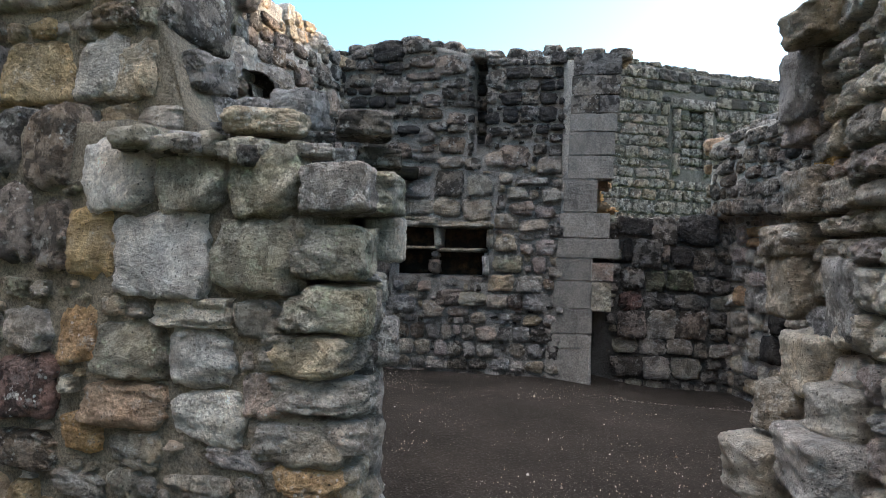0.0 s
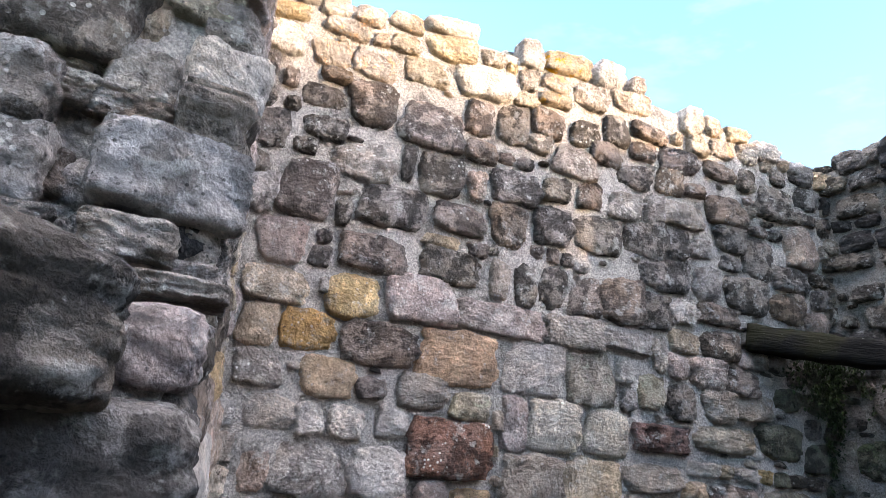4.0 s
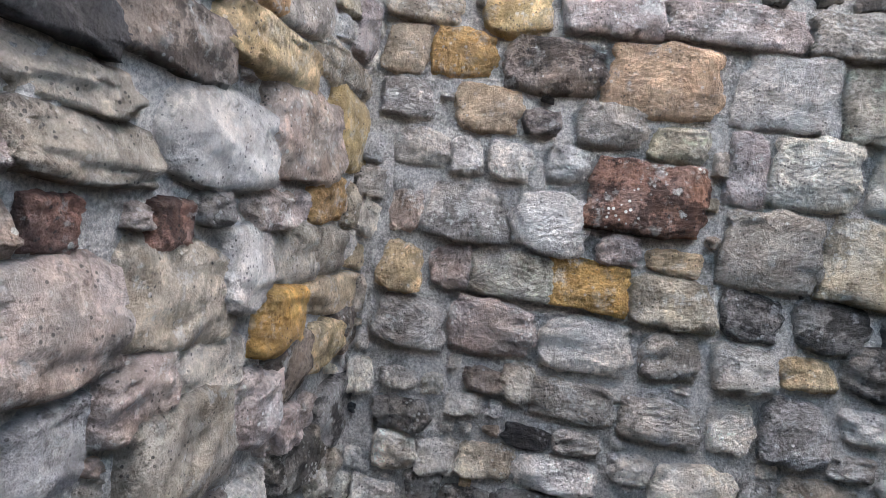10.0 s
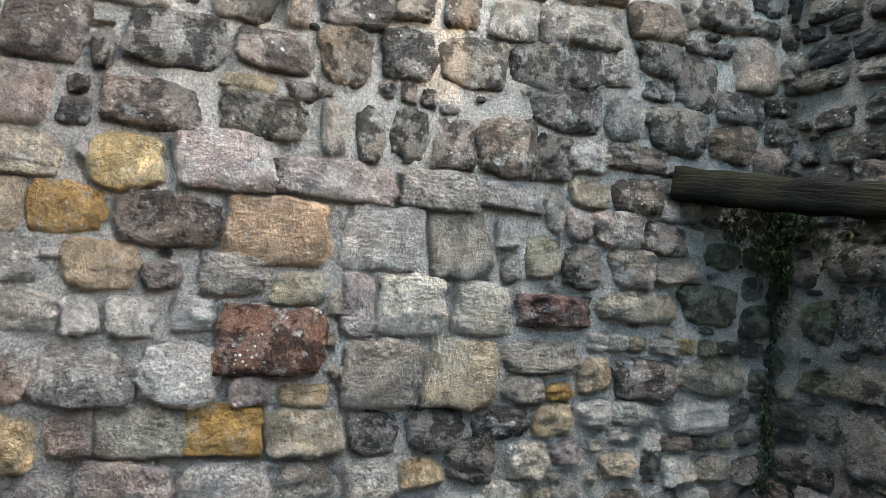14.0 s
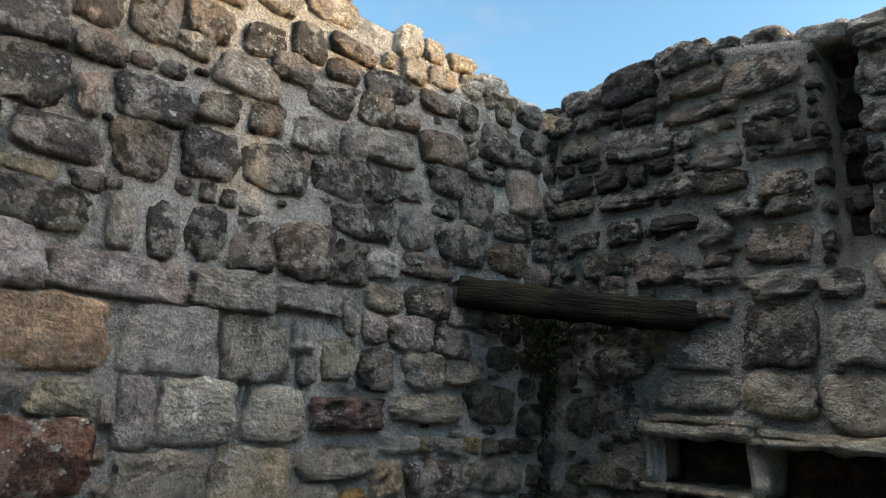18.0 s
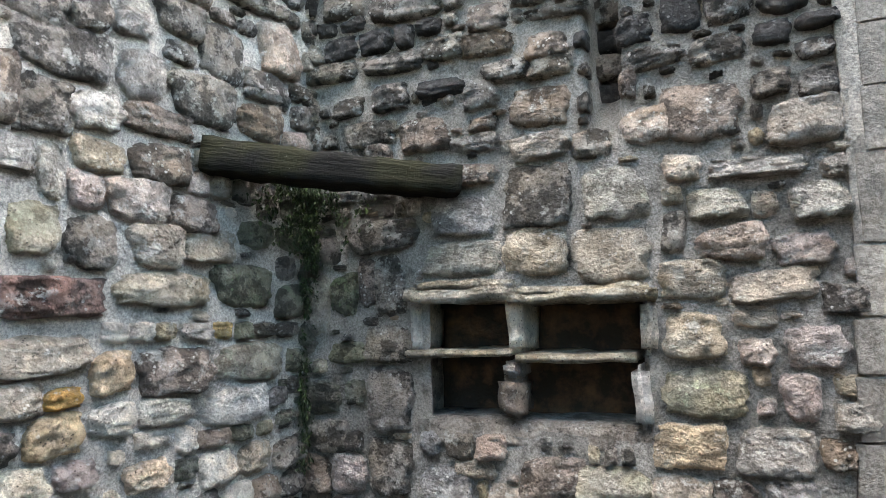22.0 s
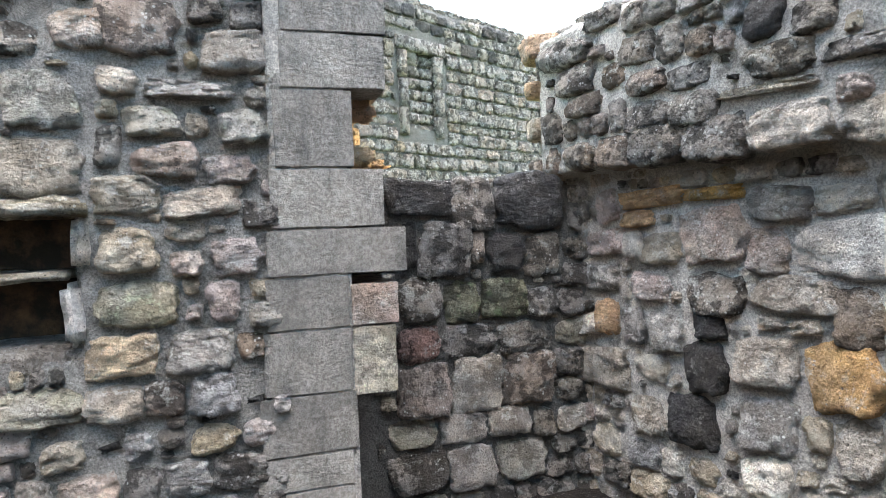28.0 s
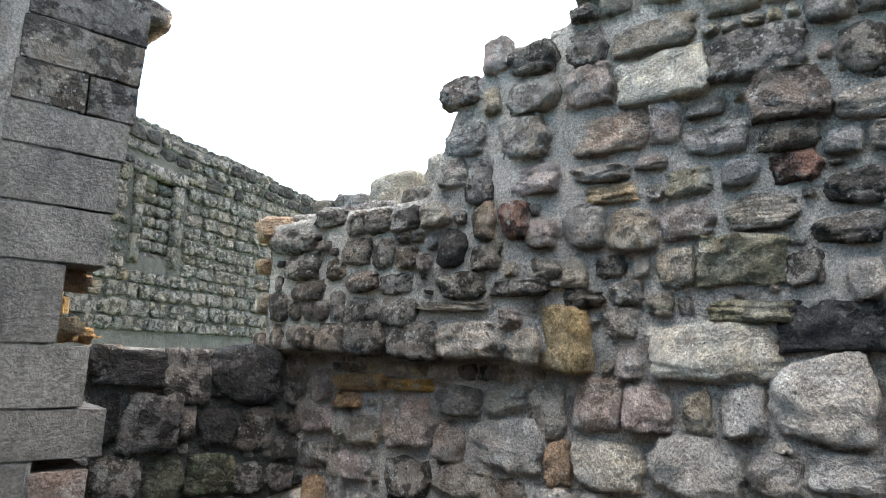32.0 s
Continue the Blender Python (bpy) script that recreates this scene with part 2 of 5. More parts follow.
DRESSED = dressed_mat()
STONE = {
    "g": stone_mat("stone_grey", (0.40, 0.375, 0.34), (0.31, 0.285, 0.26), 0.5, 0.5),
    "d": stone_mat("stone_dark", (0.17, 0.155, 0.14), (0.25, 0.23, 0.205), 0.8, 0.4),
    "k": stone_mat("stone_black", (0.034, 0.033, 0.034), (0.06, 0.056, 0.054), 0.3, 0.12),
    "b": stone_mat("stone_buff", (0.46, 0.405, 0.325), (0.36, 0.32, 0.265), 0.42, 0.4),
    "p": stone_mat("stone_pale", (0.58, 0.545, 0.485), (0.50, 0.47, 0.42), 0.28, 0.35),
    "o": stone_mat("stone_ochre", (0.52, 0.335, 0.16), (0.44, 0.295, 0.165), 0.3, 0.35, spread=0.3, bands=0.15),
    "y": stone_mat("stone_yellow", (0.53, 0.405, 0.24), (0.46, 0.365, 0.245), 0.35, 0.3),
    "r": stone_mat("stone_red", (0.27, 0.145, 0.11), (0.17, 0.12, 0.105), 0.9, 0.75),
    "i": stone_mat("stone_pink", (0.43, 0.34, 0.30), (0.40, 0.355, 0.32), 0.4, 0.5),
    "n": stone_mat("stone_brown", (0.27, 0.215, 0.175), (0.20, 0.17, 0.145), 0.7, 0.4),
    "m": stone_mat("stone_mossy", (0.36, 0.335, 0.255), (0.40, 0.375, 0.325), 0.5, 0.5, (0.40, 0.41, 0.29)),
    "u": stone_mat("stone_blue_grey", (0.36, 0.355, 0.35), (0.28, 0.275, 0.27), 0.5, 0.5),
    "l": stone_mat("stone_layered", (0.46, 0.41, 0.33), (0.36, 0.335, 0.30), 0.45, 0.35, bands=0.6),
    "v": stone_mat("stone_green", (0.13, 0.135, 0.10), (0.18, 0.18, 0.145), 0.7, 0.5, (0.12, 0.15, 0.085)),
    "f": stone_mat("stone_sooted_far", (0.034, 0.034, 0.036), (0.06, 0.059, 0.058), 0.6, 0.2, (0.12, 0.118, 0.114)),
    "c": stone_mat("stone_orange_lichen", (0.48, 0.41, 0.31), (0.40, 0.35, 0.28), 0.35, 0.9, (0.5, 0.27, 0.06)),
}
TONES = list(STONE)


def mortar_mat(name, base, alt, dirt):
    m, n, l, b = node_mat(name, 0.95)
    v = n.new("ShaderNodeNewGeometry").outputs["Position"]
    big, mid, fine = noise_node(n, l, v, 1.6, 6.0), noise_node(n, l, v, 14.0, 10.0, 0.75), noise_node(n, l, v, 90.0, 5.0, 0.8)
    c = mixc(n, l, ramp(n, l, mid, 0.35, 0.7), base, alt)
    c = mixc(n, l, maths(n, l, "MULTIPLY", ramp(n, l, big, 0.45, 0.65), dirt), c, (0.07, 0.065, 0.055))
    c = mixc(n, l, maths(n, l, "MULTIPLY", ramp(n, l, noise_node(n, l, v, 5.5, 9.0, 0.7), 0.54, 0.62), 0.6), c, (0.11, 0.10, 0.088))
    c = mixc(n, l, 0.7, c, mixc(n, l, ramp(n, l, fine, 0.4, 0.6), (0.42, 0.41, 0.4), (1.4, 1.39, 1.37)), "MULTIPLY")
    l.new(c, b.inputs["Base Color"])
    relief(n, l, b, maths(n, l, "ADD", maths(n, l, "MULTIPLY", mid, 2.2), maths(n, l, "MULTIPLY", fine, 0.7)), 1.0, 0.05)
    return m


MORTAR = mortar_mat("lime_mortar", (0.66, 0.62, 0.56), (0.50, 0.465, 0.42), 0.2)
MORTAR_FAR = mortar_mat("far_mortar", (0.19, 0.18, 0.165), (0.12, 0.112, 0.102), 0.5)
MORTAR_DARK = mortar_mat("sooty_mortar", (0.46, 0.43, 0.39), (0.32, 0.30, 0.27), 0.45)
MORTAR_WARM = mortar_mat("warm_mortar", (0.38, 0.32, 0.235), (0.28, 0.24, 0.18), 0.4)


def gravel_mat():
    m, n, l, b = node_mat("gravel_soil", 1.0)
    b.inputs["Specular IOR Level"].default_value = 0.03
    v = n.new("ShaderNodeNewGeometry").outputs["Position"]
    cell = n.new("ShaderNodeTexVoronoi")
    cell.inputs["Scale"].default_value = 75.0
    l.new(v, cell.inputs["Vector"])
    big, fine = noise_node(n, l, v, 1.3, 7.0), noise_node(n, l, v, 60.0, 6.0, 0.75)
    c = mixc(n, l, ramp(n, l, big, 0.35, 0.65), (0.021, 0.018, 0.0155), (0.035, 0.029, 0.025))
    c = mixc(n, l, ramp(n, l, fine, 0.58, 0.68), c, (0.12, 0.108, 0.098))
    c = mixc(n, l, 0.6, c, mixc(n, l, ramp(n, l, cell.outputs["Distance"], 0.0, 0.6), (1.2, 1.15, 1.1), (0.35, 0.33, 0.3)), "MULTIPLY")
    # pale chips among the dark grit
    chip, tint = n.new("ShaderNodeTexVoronoi"), n.new("ShaderNodeSeparateColor")
    chip.inputs["Scale"].default_value = 95.0
    l.new(v, chip.inputs["Vector"])
    l.new(chip.outputs["Color"], tint.inputs["Color"])
    shown = maths(n, l, "MULTIPLY", ramp(n, l, tint.outputs["Red"], 0.7, 0.95), ramp(n, l, chip.outputs["Distance"], 0.42, 0.3))
    c = mixc(n, l, maths(n, l, "MULTIPLY", shown, 0.45), c, (0.17, 0.155, 0.14))
    l.new(c, b.inputs["Base Color"])
    relief(n, l, b, maths(n, l, "ADD", maths(n, l, "MULTIPLY", cell.outputs["Distance"], -1.0), fine), 0.9, 0.012)
    return m


def plain_mat(name, base, alt, scale=20.0, rough=0.8, bump=0.004, lo=0.3, hi=0.7):
    m, n, l, b = node_mat(name, rough)
    v = n.new("ShaderNodeNewGeometry").outputs["Position"]
    k = noise_node(n, l, v, scale, 6.0, 0.65)
    l.new(mixc(n, l, ramp(n, l, k, lo, hi), base, alt), b.inputs["Base Color"])
    relief(n, l, b, k, 0.8, bump)
    return m


def wood_mat():
    m, n, l, b = node_mat("blackened_beam", 0.95)
    b.inputs["Specular IOR Level"].default_value = 0.06
    v = n.new("ShaderNodeTexCoord").outputs["Object"]
    mp = n.new("ShaderNodeMapping")
    mp.inputs["Scale"].default_value = (1.5, 14.0, 14.0)
    l.new(v, mp.inputs["Vector"])
    grain = noise_node(n, l, mp.outputs["Vector"], 4.0, 9.0, 0.7)
    patch = noise_node(n, l, v, 3.5, 5.0)
    fleck = noise_node(n, l, v, 45.0, 4.0, 0.8)
    c = mixc(n, l, ramp(n, l, grain, 0.35, 0.7), (0.006, 0.0055, 0.005), (0.018, 0.0165, 0.0145))
    c = mixc(n, l, maths(n, l, "MULTIPLY", ramp(n, l, patch, 0.5, 0.62), 0.35), c, (0.035, 0.033, 0.013))
    c = mixc(n, l, ramp(n, l, fleck, 0.68, 0.74), c, (0.35, 0.36, 0.33))
    l.new(c, b.inputs["Base Color"])
    relief(n, l, b, grain, 1.0, 0.02)
    return m


GRAVEL = gravel_mat()
BEAM = wood_mat()
GRASS = plain_mat("grass", (0.06, 0.11, 0.03), (0.09, 0.13, 0.045), 40.0, 0.9, 0.02)
SLATE = plain_mat("roof_slate", (0.075, 0.072, 0.066), (0.12, 0.115, 0.105), 3.0, 0.7, 0.01)
LEAD = plain_mat("window_lead_glass", (0.05, 0.06, 0.07), (0.08, 0.09, 0.1), 9.0, 0.25, 0.002)
RUST = plain_mat("rust_red_gutter", (0.30, 0.13, 0.08), (0.22, 0.1, 0.07), 25.0, 0.6, 0.002)
# smoked plaster with ochre stains; the cupboard's inner shade is in this dark colour
SOOT_AND_SHADE = plain_mat("smoked_shaded_plaster", (0.022, 0.018, 0.015), (0.11, 0.065, 0.036), 7.0, 0.95, 0.05, 0.45, 0.68)
MOSS = plain_mat("wet_moss", (0.014, 0.02, 0.011), (0.045, 0.062, 0.025), 14.0, 0.95, 0.02)
WEED = plain_mat("green_weed", (0.035, 0.06, 0.02), (0.08, 0.11, 0.04), 20.0, 0.8, 0.004)

# ---- building blocks ----
def link_mesh(name, verts, faces, mats, parent=None, label="", smooth=True, indices=None):
    me = bpy.data.meshes.new(name)
    me.from_pydata(verts, [], faces)
    for m in mats:
        me.materials.append(m)
    if indices is not None:
        me.polygons.foreach_set("material_index", indices)
    me.polygons.foreach_set("use_smooth", [smooth] * len(me.polygons))
    me.update()
    ob = new(name, me)
    if parent is not None:
        ob.parent = parent
    if label:
        tagged(ob, label)
    return ob


def part(name, bm, material, parent, label=""):
    """One bmesh as one mesh object under a thing or a part."""
    me = bpy.data.meshes.new(name)
    bm.to_mesh(me)
    bm.free()
    me.materials.append(material)
    ob = new(name, me)
    if parent is not None:
        ob.parent = parent
    if label:
        tagged(ob, label)
    return ob


def rough_box(x0, x1, y0, y1, z0, z1, cut=3, amp=0.01, bevel=0.012, seed=0):
    """A worn box: bevelled, subdivided, with uneven faces."""
    bm = bmesh.new()
    bmesh.ops.create_cube(bm, size=1.0)
    bmesh.ops.scale(bm, vec=(x1 - x0, y1 - y0, z1 - z0), verts=bm.verts)
    bmesh.ops.translate(bm, vec=((x0 + x1) / 2, (y0 + y1) / 2, (z0 + z1) / 2), verts=bm.verts)
    bmesh.ops.bevel(bm, geom=bm.edges[:], offset=bevel, segments=2, affect="EDGES")
    bmesh.ops.subdivide_edges(bm, edges=[e for e in bm.edges if e.calc_length() > 0.08], cuts=cut, use_grid_fill=True)
    for v in bm.verts:
        v.co += Vector(noise.noise_vector(v.co * 7 + Vector((seed, seed * 3, 0)))) * amp + Vector(noise.noise_vector(v.co * 22)) * amp * 0.4
    for f in bm.faces:
        f.smooth = True
    return bm


class Face:
    """A wall face: u runs to the right as seen from its open side, v up, d out of it."""
    def __init__(self, ox, oy, ux, uy, lean=0.0):
        self.U = Vector((ux, uy, 0)).normalized()
        self.N = Vector((self.U.y, -self.U.x, 0))
        self.O, self.lean = Vector((ox, oy, 0)), lean

    def at(self, u, v, d=0.0):
        return self.O + self.U * u + Vector((0, 0, v)) + self.N * (d - self.lean * (v - 1.2))

    def turn(self):
        return Matrix((self.U, (0, 0, 1), self.N)).transposed()


def profile(points):
    """A broken skyline through (u, height) pairs."""
    def top(u):
        if u <= points[0][0]:
            return points[0][1]
        for (a, za), (b, zb) in zip(points, points[1:]):
            if u <= b:
                return za + (zb - za) * (u - a) / (b - a)
        return points[-1][1]
    return top


def core(name, face, u0, u1, top, thick, mat, holes=(), step=0.045, rough=0.022, bottom=-0.42, bulge=None, lift=-0.007):
    """The mortared core of a wall: uneven front, real thickness, holes cut in the front."""
    nu = max(2, round((u1 - u0) / step))
    us = [u0 + (u1 - u0) * i / nu for i in range(nu + 1)]
    nv = max(2, round((max(top(u) for u in us) - bottom) / step))
    verts, faces = [], []
    def where(u, v):
        p = face.at(u, v)
        k = noise.noise(p * 3.1) * rough + noise.noise(p * 11) * rough * 0.5 + noise.noise(p * 31) * rough * 0.3 + lift + (bulge(u, v) if bulge else 0)
        return face.at(u, v, k)
    for i, u in enumerate(us):
        for j in range(nv + 1):
            v = bottom + (top(u) - bottom) * j / nv
            verts.append(where(u, v))
    front = len(verts)
    for i, u in enumerate(us):
        for j in range(nv + 1):
            v = bottom + (top(u) - bottom) * j / nv
            verts.append(face.at(u, v, -thick) - face.N * noise.noise(Vector((u * 3, v * 3, 1))) * rough)
    for i in range(nu):
        for j in range(nv):
            a, b, c, d = i * (nv + 1) + j, (i + 1) * (nv + 1) + j, (i + 1) * (nv + 1) + j + 1, i * (nv + 1) + j + 1
            uc = (us[i] + us[i + 1]) / 2
            vc = bottom + (top(uc) - bottom) * (j + 0.5) / nv
            if not any(h[0] < uc < h[1] and h[2] < vc < h[3] for h in holes):
                faces.append((a, b, c, d))
            faces.append((d + front, c + front, b + front, a + front))
    for i in range(nu):
        a, b = i * (nv + 1) + nv, (i + 1) * (nv + 1) + nv
        faces.append((a, b, b + front, a + front))
    for j in range(nv):
        a, b = j, j + 1
        faces.append((a, b, b + front, a + front))
        a, b = nu * (nv + 1) + j, nu * (nv + 1) + j + 1
        faces.append((b, a, a + front, b + front))
    ob = link_mesh(name, verts, faces, [mat])
    return tagged(ob, kind="structure")


# ---- stones: a few shapes of each sort, in unit size (x along, y up, z out) ----
def stone_shape(seed, sort):
    """A walled-in stone: broken face, rolled arrises and steep sides that go back into the mortar."""
    rng = random.Random(seed)
    n = 18
    round_off, jitter, dome, chip, roll = {"rub": (0.5, 0.14, 0.10, 0.09, 0.24), "ash": (0.22, 0.07, 0.03, 0.075, 0.16), "slab": (0.12, 0.08, 0.05, 0.12, 0.18), "cob": (0.62, 0.08, 0.26, 0.08, 0.36), "shard": (0.03, 0.2, 0.06, 0.13, 0.12)}[sort]
    corner = [(rng.uniform(-jitter, jitter), rng.uniform(-jitter, jitter)) for _ in range(4)]
    off = Vector((rng.uniform(0, 90), rng.uniform(0, 90), rng.uniform(0, 90)))
    tilt = (rng.uniform(-0.12, 0.12), rng.uniform(-0.14, 0.10))
    verts, faces = [], []
    def spot(s, t, z):
        x, y = s * math.sqrt(1 - round_off * t * t / 2), t * math.sqrt(1 - round_off * s * s / 2)
        a, b = (s + 1) / 2, (t + 1) / 2
        w = ((1 - a) * (1 - b), a * (1 - b), a * b, (1 - a) * b)
        x += sum(k * c[0] for k, c in zip(w, corner))
        y += sum(k * c[1] for k, c in zip(w, corner))
        e = noise.noise_vector(Vector((s * 1.4, t * 1.4, 0)) + off)
        g = noise.noise_vector(Vector((s * 4.5, t * 4.5, 9)) + off)
        return [0.5 * x + 0.075 * e.x + 0.045 * g.x, 0.5 * y + 0.075 * e.y + 0.045 * g.y, z]
    for j in range(n + 1):
        for i in range(n + 1):
            s, t = [math.copysign(abs(q) ** 0.72, q) for q in (2 * i / n - 1, 2 * j / n - 1)]
            r = max(abs(s), abs(t))
            p = Vector((s * 1.7, t * 1.7, 3)) + off
            k = min(1.0, max(0.0, (r - 0.74 - 0.08 * noise.noise(p * 1.3)) / 0.26))
            broken = noise.turbulence(p * 0.9, 4, True, noise_basis="PERLIN_ORIGINAL", amplitude_scale=0.6, frequency_scale=2.1)
            z = 0.5 - dome * (s * s + t * t) / 2 - roll * (1 - math.sqrt(max(0.0, 1 - k * k))) + chip * (1.3 * noise.noise(p) + 1.1 * (broken - 0.6) + 0.5 * noise.noise(p * 5.0)) + tilt[0] * s + tilt[1] * t
            verts.append(spot(s, t, z))
    ring = [i for i in range(n + 1)] + [(k + 1) * (n + 1) - 1 for k in range(1, n + 1)] + [(n + 1) * n + i for i in range(n - 1, -1, -1)] + [k * (n + 1) for k in range(n - 1, 0, -1)]
    for j in range(n):
        for i in range(n):
            a = j * (n + 1) + i
            faces.append((a, a + 1, a + n + 2, a + n + 1))
    base = len(verts)
    for k in ring:
        verts.append([verts[k][0] * 1.03, verts[k][1] * 1.03, -0.5])
    for k in range(len(ring)):
        q = (k + 1) % len(ring)
        faces.append((ring[q], ring[k], base + k, base + q))
    return fitted(np.array(verts), 2), faces


def fitted(verts, axes):
    """Scales points to a box of one unit along the first axes."""
    lo, hi = verts.min(axis=0), verts.max(axis=0)
    for k in range(axes):
        verts[:, k] = (verts[:, k] - (lo[k] + hi[k]) / 2) / (hi[k] - lo[k])
    return verts


def block_shape(seed, cuts=5, power=6.0, chip=0.09):
    """A whole loose block, worn all round, about one unit each way."""
    rng = random.Random(seed)
    off = Vector((rng.uniform(0, 90), rng.uniform(0, 90), rng.uniform(0, 90)))
    bm = bmesh.new()
    bmesh.ops.create_cube(bm, size=2.0)
    bmesh.ops.subdivide_edges(bm, edges=bm.edges[:], cuts=cuts, use_grid_fill=True)
    for v in bm.verts:
        p = v.co.copy()
        r = (abs(p.x) ** power + abs(p.y) ** power + abs(p.z) ** power) ** (1 / power)
        p = p / r
        shear = noise.noise_vector(p * 0.8 + off) * chip * 1.5
        broken = noise.turbulence(p * 1.1 + off, 5, True, noise_basis="PERLIN_ORIGINAL", amplitude_scale=0.6, frequency_scale=2.1) - 0.4
        v.co = (p + shear + p * chip * (noise.noise(p * 2.2 + off) * 1.2 + broken * 1.0 + noise.noise(p * 7 + off) * 0.45 + noise.noise(p * 19 + off) * 0.3)) * 0.5
    bm.verts.index_update()
    verts = fitted(np.array([v.co[:] for v in bm.verts]), 3)
    faces = [tuple(v.index for v in f.verts) for f in bm.faces]
    bm.free()
    return verts, faces


SHAPES = {sort: [stone_shape(100 * k + 7 * i, sort) for i in range(count)] for k, (sort, count) in enumerate((("rub", 16), ("ash", 8), ("slab", 7), ("cob", 7), ("shard", 5)))}
SHAPES["block"] = [block_shape(900 + i) for i in range(8)]
SHAPES["hero"] = [block_shape(950 + i, 24, 7.0, 0.07) for i in range(9)]
MESHES = {}


def stone_mesh(sort, k, tone):
    key = (sort, k % len(SHAPES[sort]), tone)
    if key not in MESHES:
        v, f = SHAPES[sort][key[1]]
        me = bpy.data.meshes.new("stone")
        me.from_pydata(v.tolist(), [], f)
        me.materials.append(STONE[tone])
        me.polygons.foreach_set("use_smooth", [True] * len(me.polygons))
        me.update()
        MESHES[key] = me
    return MESHES[key]


class Masonry:
    """The stones of one wall face: those set one by one, then smaller ones that fill what is left."""
    def __init__(self, face, u0, u1, top, parent, tones, seed, holes=(), avoid=None, proud=None, near=(0, 1.4), damp=None, swap=None, grow=None, clean=None):
        self.face, self.u0, self.u1, self.top, self.parent = face, u0, u1, top, parent
        self.tones, self.rng, self.holes, self.proud, self.near, self.damp = tones, random.Random(seed), holes, proud, near, damp
        self.swap, self.grow, self.clean = swap or {}, grow, clean
        self.stones, self.cell = [], 0.015
        self.w, self.h = int((u1 - u0) / self.cell) + 2, int(15.0 / self.cell)
        self.used = np.zeros((self.w, self.h), bool)
        for a, b, c, d in holes:
            self.mark(a, b, c, d)

    def mark(self, a, b, c, d):
        i0, i1 = [int((x - self.u0) / self.cell) for x in (a, b)]
        j0, j1 = [int((x + 0.5) / self.cell) for x in (c, d)]
        self.used[max(i0, 0):max(i1, 0), max(j0, 0):max(j1, 0)] = True

    def free(self, a, b, c, d):
        i0, i1 = [int((x - self.u0) / self.cell) for x in (a, b)]
        j0, j1 = [int((x + 0.5) / self.cell) for x in (c, d)]
        return i0 >= 0 and j0 >= 0 and i1 < self.w and j1 < self.h and not self.used[i0:i1, j0:j1].any()

    def put(self, u, v, w, h, tone, sort="rub", out=None, spin=None):
        """A stone centred at u, v."""
        rng = self.rng
        for a, b, c, d in self.holes:
            if b - a < 0.2 and v + h / 2 > c and v - h / 2 < d and u - w / 2 < b and u + w / 2 > a:
                lo, hi = (u - w / 2, a - 0.01) if u < (a + b) / 2 else (b + 0.01, u + w / 2)
                u, w = (lo + hi) / 2, hi - lo
        if w < 0.04:
            return
        # damp gives tones for soot, crust, damp and painted corner shade
        if self.damp and self.damp(u, v):
            tone = rng.choice(self.damp(u, v))
        if self.grow:
            w, h = w * self.grow(u, v), h * self.grow(u, v)
        tone = rng.choice(self.clean(u, v, tone) if self.clean else tone)
        tone = rng.choice(self.swap.get(tone, tone))
        self.mark(u - w / 2, u + w / 2, v - h / 2, v + h / 2)
        out = rng.uniform(0.014, 0.04) + 0.075 * min(w, h) if out is None else out
        spin = rng.uniform(-0.05, 0.05) if spin is None else spin
        extra = self.proud(u, v) if self.proud else 0.0
        self.stones.append((u, v, w, h, tone, sort, out, spin, extra, rng.randrange(1000)))

    def lay(self, rows, out=None):
        """Stones as (u, v, width, height, tone) or with the sort after it, in centimetres."""
        for u, v, w, h, tone, *sort in rows:
            if v / 100 < self.top(u / 100) + 0.12:
                self.put(u / 100, v / 100, w / 100, h / 100, tone, sort[0] if sort else "rub", out)

    def fill(self, course=(0.13, 0.20), wide=(0.15, 0.27), tone_at=None, small=1400, low=-0.36, high=4.2):
        rng, v = self.rng, low
        gap = 0.018
        while v < high:
            h = rng.uniform(*course)
            u = self.u0 - rng.uniform(0, 0.1)
            while u < self.u1:
                w = rng.uniform(*wide)
                done = False
                for ww, hh, dv in ((w, h, 0), (w * 0.7, h, 0), (w * 0.7, h * 0.7, 0), (w * 0.7, h * 0.7, h * 0.3), (w * 0.45, h, 0), (w * 0.45, h * 0.6, 0), (w * 0.45, h * 0.6, h * 0.4), (w * 0.3, h * 0.5, h * 0.1)):
                    a, b, c, d = u, u + ww, v + dv, v + dv + hh
                    if ww > 0.05 and hh > 0.04 and 0.6 < ww / hh < 2.1 and d < self.top((a + b) / 2) + 0.02 and b < self.u1 + 0.04 and a > self.u0 - 0.02 and self.free(max(a, self.u0), min(b, self.u1), c, d):
                        t = rng.choice(tone_at(u, v) if tone_at else self.tones)
                        self.put((a + b) / 2, (c + d) / 2, ww - gap, hh - gap, t, rng.choice(("rub", "rub", "rub", "cob", "ash")))
                        u, done = b, True
                        break
                if not done:
                    u += 0.045
            v += h
        if small:
            for _ in range(small):
                u, v = rng.uniform(self.u0, self.u1), rng.uniform(low + 0.02, high - 0.3)
                w, h = rng.uniform(0.05, 0.10), rng.uniform(0.035, 0.065)
                if v < self.top(u) - 0.05 and self.free(u - w / 2, u + w / 2, v - h / 2, v + h / 2):
                    self.put(u, v, w - 0.008, h - 0.008, rng.choice(tone_at(u, v) if tone_at else self.tones), "rub", 0.02)

